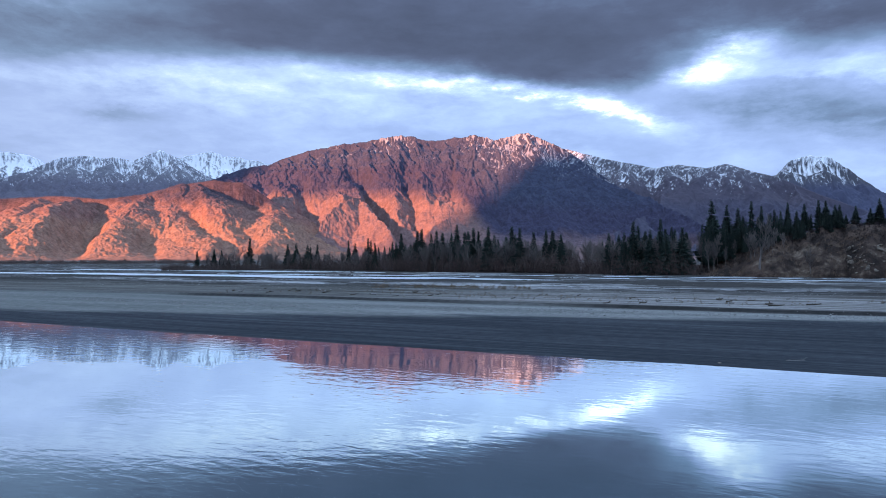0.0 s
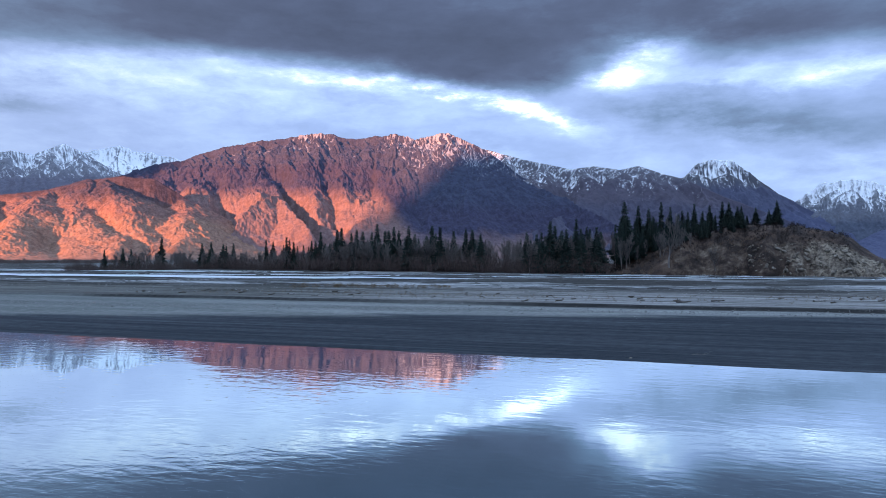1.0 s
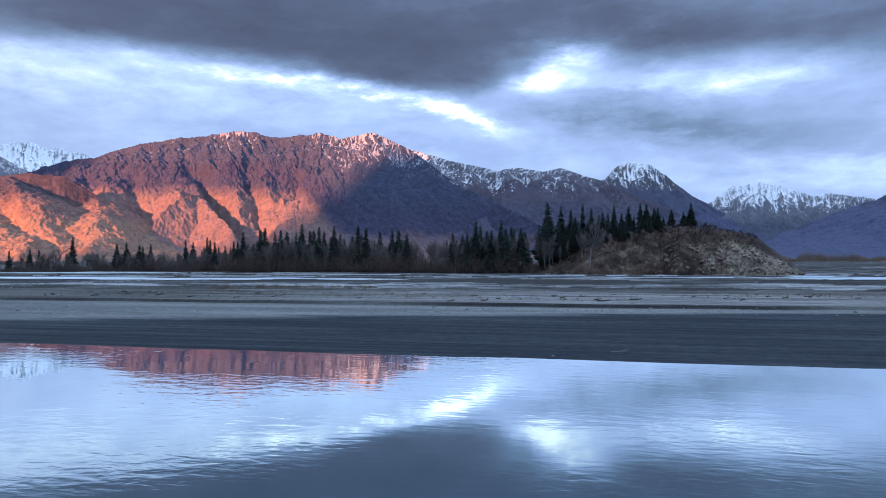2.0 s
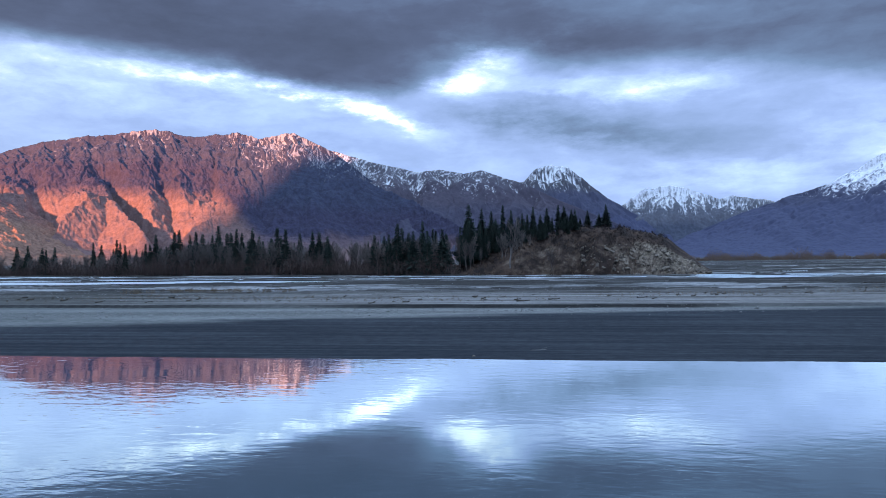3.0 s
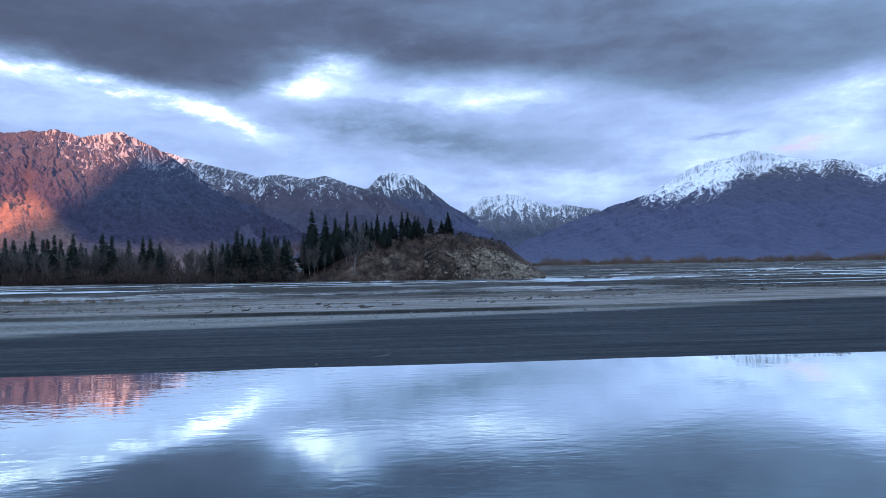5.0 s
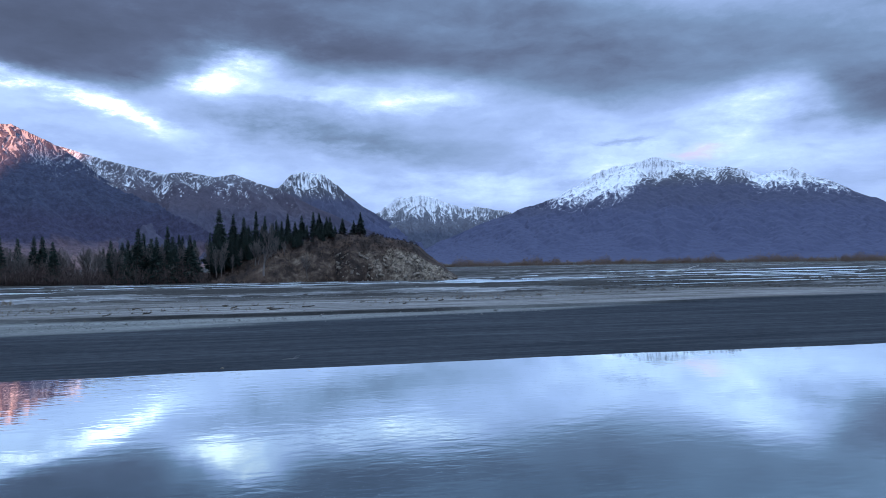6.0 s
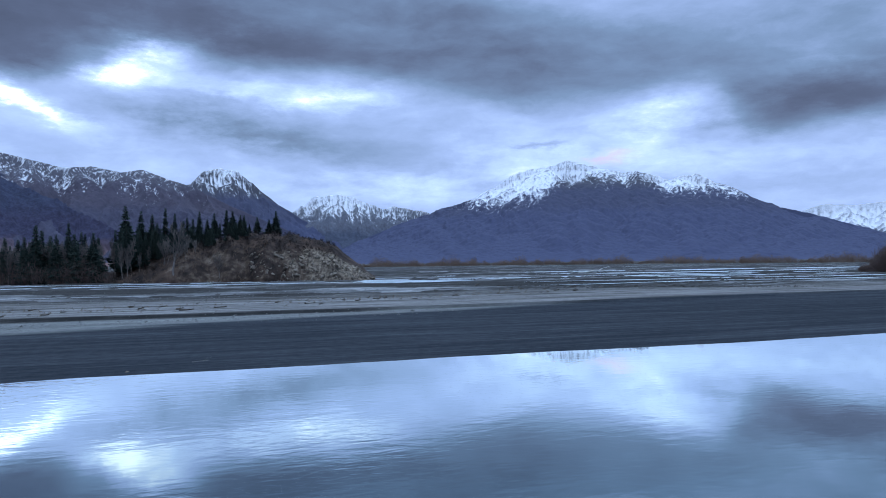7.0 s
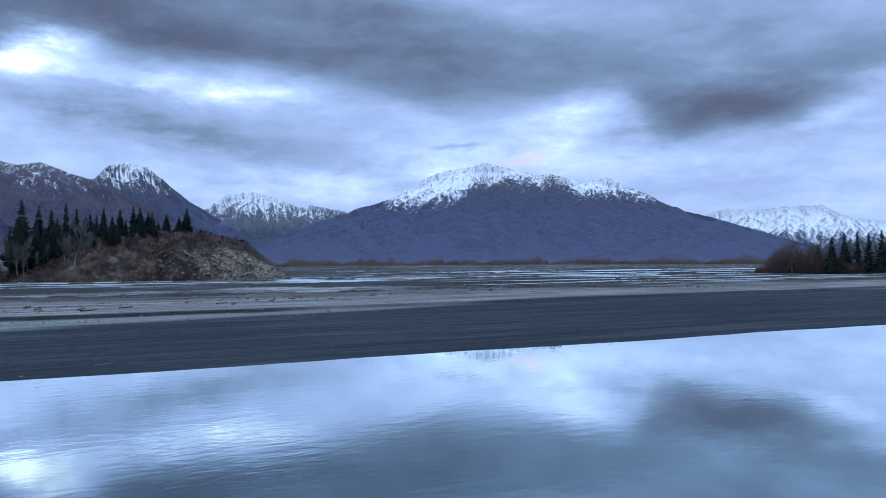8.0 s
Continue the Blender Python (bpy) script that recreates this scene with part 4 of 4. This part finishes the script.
# the spruces that fill in behind them
for k in range(160):
    b = rng.choice([rng.uniform(-7, 10), rng.uniform(12.5, 19), rng.uniform(19.5, 29.5), rng.uniform(20, 29)])
    r = (float(edge_of_wood(b)) + rng.uniform(14, 40)) if b < 20 else rng.uniform(190, 207)
    base = floor_z(b, r)
    e = np.interp(b, [-8, -4, 0, 5, 9, 13, 17, 20, 25, 30], [0.9, 1.1, 1.7, 1.8, 1.5, 1.5, 2.0, 2.8, 3.3, 3.2]) * rng.uniform(0.72, 1.05)
    h = EYE + r * math.tan(radians(e)) - base
    if h > 2.5:
        plant("spruce_tree", rng.randrange(6), b, r, base, h, S_HILL if b > 20 else S_WOOD, "spruces on the bluff" if b > 20 else "spruces of the wood", 12.2, rng.uniform(0, 6.28), rng.uniform(1.0, 1.35))
# leafless trees
B_WOOD = "leafless pale grey cottonwood among the spruces"
for k in range(260):
    b = rng.uniform(-19, 26) if k < 240 else rng.uniform(76.5, 83)
    r = (float(edge_of_wood(b)) + rng.uniform(0, 16)) if b < 50 else rng.uniform(231, 238)
    base = floor_z(b, r)
    e = np.interp(b, [-20, -10, -4, 0, 9, 11, 20, 26, 76, 83], [0.45, 0.5, 0.8, 1.5, 1.6, 1.5, 1.8, 2.4, 1.0, 1.6]) * rng.uniform(0.45, 1.08)
    h = max(3.0, EYE + r * math.tan(radians(e)) - base)
    plant("bare_tree", rng.randrange(4), b, r, base, h, B_WOOD, "leafless trees of the wood", 10.6, rng.uniform(0, 6.28), rng.uniform(0.8, 1.1))


plant("bare_tree", 1, 23.9, 177.0, floor_z(23.9, 177.0), 12.5, "pale dead cottonwood leaning out before the bluff", "", 10.6, 1.0, 1.1)
plant("bare_tree", 3, 27.2, 177.5, floor_z(27.2, 177.5), 5.5, "pale dead cottonwood leaning out before the bluff", "", 10.6, 2.0, 1.0)
plant("bare_tree", 0, -16.2, 264.0, floor_z(-16.2, 264.0), 8.6, "leafless round-crowned cottonwood at the end of the wood", "", 10.6, 0.3, 1.3)
plant("bare_tree", 2, 77.2, 227.0, floor_z(77.2, 227.0), 9.0, "pale leafless tree at the thicket's edge", "", 10.6, 0.3, 1.2)


# ---- brush ----
def twigs(name, places, mat, per, tall, spread, thick, seed, label):
    """Many thin stems: places are rows of x, y, z and height factor."""
    g = np.random.default_rng(seed)
    p = np.repeat(places, per, axis=0)
    n = len(p)
    a = g.uniform(0, 6.283, n)
    H = p[:, 3] * tall
    stem = g.random(n) < 0.07                       # stems from the ground, the rest twigs in the crown
    t = np.where(stem, np.abs(g.normal(0, spread, n)), np.abs(g.normal(0, spread * 2.2, n)))
    out = np.sqrt(g.random(n)) * H * 0.36 * ~stem + 0.3 * stem
    up = np.where(stem, -0.1, H * g.uniform(0.04, 0.84, n) * (1 - 0.45 * (out / (0.36 * H + 0.01)) ** 2))
    L = np.where(stem, H * g.uniform(0.45, 0.8, n), H * g.uniform(0.10, 0.26, n))
    c0 = g.uniform(0, 6.283, n)
    root = p[:, :3] + np.stack([np.cos(c0) * out, np.sin(c0) * out, up], 1)
    way = np.stack([np.cos(a) * np.sin(t), np.sin(a) * np.sin(t), np.cos(t)], 1)
    bend = np.stack([g.normal(0, 0.12, n), g.normal(0, 0.12, n), np.zeros(n)], 1) * L[:, None]
    mid, tip = root + way * (L * 0.55)[:, None], root + way * L[:, None] + bend
    c = g.uniform(0, 6.283, n)
    s = np.stack([np.cos(c), np.sin(c), np.zeros(n)], 1) * (thick * g.uniform(0.6, 1.4, n))[:, None]
    s2 = np.stack([np.cos(c + 2), np.sin(c + 2), np.zeros(n)], 1) * thick * 2.2
    V = np.stack([root - s, root + s, mid + s * 0.7, mid - s * 0.7, tip, mid + way * (L * 0.2)[:, None] + s2 * L[:, None] * 0.6], 1).reshape(-1, 3)
    i = np.arange(n)[:, None] * 6
    F = np.concatenate([i + [0, 1, 2], i + [0, 2, 3], i + [3, 2, 4], i + [3, 2, 5]])
    ob = new(name, tri_mesh(name, V, F, mat))
    return tagged(ob, label, "brush", kind="stuff")


def scatter(count, seed, bearings, depth, edge, height):
    g = np.random.default_rng(seed)
    b = g.uniform(*bearings, count)
    r = np.array([edge(q) for q in b]) + g.uniform(*depth, count)
    x, y = r * np.sin(np.radians(b)), r * np.cos(np.radians(b))
    z = plain_z(x, y)
    hill = bluff_z(b, r)[0]
    z = np.where((b > 17) & (b < 39.3) & (r > 173) & (r < 263) & (hill > 0.9), hill, z)
    return np.stack([x, y, z, np.array([height(q) for q in b]) * g.uniform(0.5, 1.15, count) * (1 + 0.45 * perlin(b * 1.3, 0.5, seed) + 0.35 * perlin(b * 4.1, 0.5, seed + 3))], 1)


twigs("brush", scatter(1500, 1, (-21.5, 19.5), (-3, 10), edge_of_wood, lambda b: float(np.interp(b, [-22, -18, -6, 0, 10, 20], [0.5, 0.75, 1.0, 1.25, 1.2, 1.0]))), twig_mat, 70, 5.0, 0.36, 0.034, 1, "dense leafless brush along the foot of the wood")
twigs("brush", scatter(700, 2, (74.8, 84), (-1, 9), lambda b: 229 + 5 * max(0.0, 76 - b), lambda b: float(np.interp(b, [74.8, 76, 78, 79.3, 80, 84], [0.22, 0.8, 1.1, 0.9, 0.55, 0.5]))), twig_mat, 150, 7.6, 0.42, 0.028, 2, "dense leafless thicket beside the far flats")
twigs("brush", scatter(900, 3, (19.5, 36), (6, 22), lambda b: 178.0, lambda b: 0.26), heath_mat, 40, 4.0, 0.5, 0.03, 3, "low brown heath bushes on the bluff")
twigs("brush", scatter(170, 4, (20, 31), (-2, 9), lambda b: 178.0, lambda b: 0.34), willow_mat, 36, 4.0, 0.5, 0.028, 4, "russet leafless bushes at the bluff's foot")
twigs("brush", scatter(1500, 5, (36.0, 76), (0, 90), lambda b: 720.0 - 4 * abs(b - 58), lambda b: 1.0 + 0.45 * math.sin(b * 1.7) * math.sin(b * 0.6)), willow_mat, 60, 7.5, 0.45, 0.07, 5, "russet willow belt far across the flats")
twigs("brush", scatter(900, 6, (-36, -17), (0, 90), lambda b: 640.0, lambda b: 0.9), twig_mat, 45, 4.4, 0.35, 0.10, 6, "dark leafless brush belt below the foothills")
twigs("dead_grass", np.array([(*uv_xy(u, v), 0.86, hh) for u, v, hh in [(random.Random(k).uniform(-52, -33), 93 + random.Random(k + 500).gauss(0, 0.9), random.Random(k + 900).uniform(0.3, 1)) for k in range(220)]]), straw_mat, 34, 0.75, 0.35, 0.016, 7, "tuft strip of dry russet grass on the silt")


# ---- driftwood and stones on the flats ----
def branch_mesh(seed, length, r, forks, mat=None):
    rng = random.Random(seed)
    v, f = [], []

    def run(p, d, L, rad, level):
        for k in range(5):
            q = p + d * (L / 5)
            q.z = max(q.z, rad * 0.8)
            tube(v, f, p, q, rad, rad * 0.86, 6)
            d = (d + Vector((rng.uniform(-0.2, 0.2), rng.uniform(-0.2, 0.2), rng.uniform(-0.1, 0.12)))).normalized()
            p, rad = q, rad * 0.86
            if level < 1 and k in (1, 2, 3) and rng.random() < forks:
                run(p, (d + Vector((rng.uniform(-1, 1), rng.uniform(-1, 1), rng.uniform(0, 0.9)))).normalized(), L * 0.35, rad * 0.6, level + 1)

    run(Vector((-length / 2, 0, r * 0.7)), Vector((1, 0.05, 0.03)).normalized(), length, r, 0)
    return tri_mesh("driftwood", v, f, mat or drift_mat, True)


def lay(name, me, u, v, turn, label, category, group="", sc=1.0):
    x, y = uv_xy(u, v)
    z = float(plain_z(np.array([x]), np.array([y]))[0])
    ob = new(name, me)
    ob.matrix_basis = Matrix.LocRotScale((x, y, z - 0.01), Euler((0, 0, turn - A0)), (sc, sc, sc))
    return tagged(ob, label, category, group)


lay("driftwood_log", branch_mesh(1, 11.0, 0.30, 0.5, bleached_mat), 118, 205, 0.1, "long bleached driftwood trunk lying on the flats", "driftwood")
lay("driftwood_log", branch_mesh(2, 1.5, 0.10, 0.4, debris_mat), -1.9, 70.5, 0.2, "short dark driftwood branch lying on pale silt", "driftwood")
lay("driftwood_stick", branch_mesh(3, 1.0, 0.022, 0.9), -0.3, 39.0, 0.35, "thin pale stick lying on the wet sand", "driftwood")
lay("stone", rocks[1], -3.6, 36.6, 0.4, "small dark stone at the water's edge", "stone", sc=0.11)
BITS = [branch_mesh(20 + k, 0.9, 0.10, 1.0, drift_mat if k == 4 else debris_mat) for k in range(7)]
rng = random.Random(31)
for k in range(290):
    u = rng.uniform(-70, 160)
    v = rng.choice([rng.gauss(71, 2), rng.gauss(77, 4), rng.gauss(98, 12)]) + 0.42 * max(u, 0.0)
    lay("driftwood_piece", BITS[k % 7], u, v, rng.gauss(0.1, 0.4), "small broken driftwood piece stranded on the silt flats", "driftwood", "scattered driftwood", rng.uniform(0.28, 0.9))


# ---- gravel and tufts ----
def gravel(count, seed, us, vs, size, label):
    g = np.random.default_rng(seed)
    u, v = g.uniform(*us, count), g.normal(vs[0], vs[1], count) + 0.18 * g.uniform(-1, 1, count)
    x, y = uv_xy(u, v + 0.22 * np.clip(u, -60, 60) * 0.6)
    z = plain_z(x, y)
    r = size * g.lognormal(0, 0.45, count)
    unit = np.array([(1, 0, 0), (0, 1, 0), (-1, 0, 0), (0, -1, 0), (0, 0, 0.75), (0, 0, -0.4)])
    turn = g.uniform(0, 6.283, count)
    c, k = np.cos(turn), np.sin(turn)
    off = unit[None] * (r[:, None, None] * g.uniform(0.6, 1.3, (count, 6, 1)))
    V = np.stack([x[:, None] + off[..., 0] * c[:, None] - off[..., 1] * k[:, None], y[:, None] + off[..., 0] * k[:, None] + off[..., 1] * c[:, None], z[:, None] + off[..., 2]], -1).reshape(-1, 3)
    tri = np.array([(0, 1, 4), (1, 2, 4), (2, 3, 4), (3, 0, 4), (1, 0, 5), (2, 1, 5), (3, 2, 5), (0, 3, 5)])
    F = (np.arange(count)[:, None, None] * 6 + tri[None]).reshape(-1, 3)
    tagged(new("gravel", tri_mesh("gravel", V, F, gravel_mat)), label, "gravel", kind="stuff")


gravel_mat = leafy("river_gravel", (0.11, 0.11, 0.103), (0.31, 0.305, 0.29))
gravel(6000, 51, (-75, 22), (62, 1.8), 0.040, "pale river gravel strewn over the silt bar")
gravel(5000, 52, (-110, 170), (100, 9), 0.06, "mixed river gravel along the old channel edges")
g = np.random.default_rng(77)
tu = np.concatenate([g.normal(c, 3.5, 14) for c in g.uniform(-60, 150, 70)])
tv = 75 + 0.42 * np.maximum(tu, 0) + g.normal(0, 3.0, len(tu)) + 2.0 * np.sin(tu / 9)
tx, ty = uv_xy(tu, tv)
twigs("dead_grass", np.stack([tx, ty, plain_z(tx, ty), g.uniform(0.3, 1.0, len(tu))], 1), straw_mat, 22, 0.42, 0.5, 0.018, 8, "small russet tufts and flood wrack on the flats")
tu, tv = g.normal(-54, 1.2, 22), g.normal(90, 0.5, 22)
tx, ty = uv_xy(tu, tv)
twigs("dead_grass", np.stack([tx, ty, plain_z(tx, ty), g.uniform(0.6, 1.0, 22)], 1), straw_mat, 30, 1.3, 0.3, 0.016, 9, "tall dry grass clump on the silt")
tu = g.uniform(42, 84, 330)
tv = 105 - 0.62 * (tu - 52) + g.normal(0, 2.2, 330)
tx, ty = uv_xy(tu, tv)
twigs("flood_wrack", np.stack([tx, ty, plain_z(tx, ty), g.uniform(0.3, 1.0, 330)], 1), debris_mat, 26, 0.45, 0.9, 0.03, 10, "dark flood wrack of broken twigs along the flats")
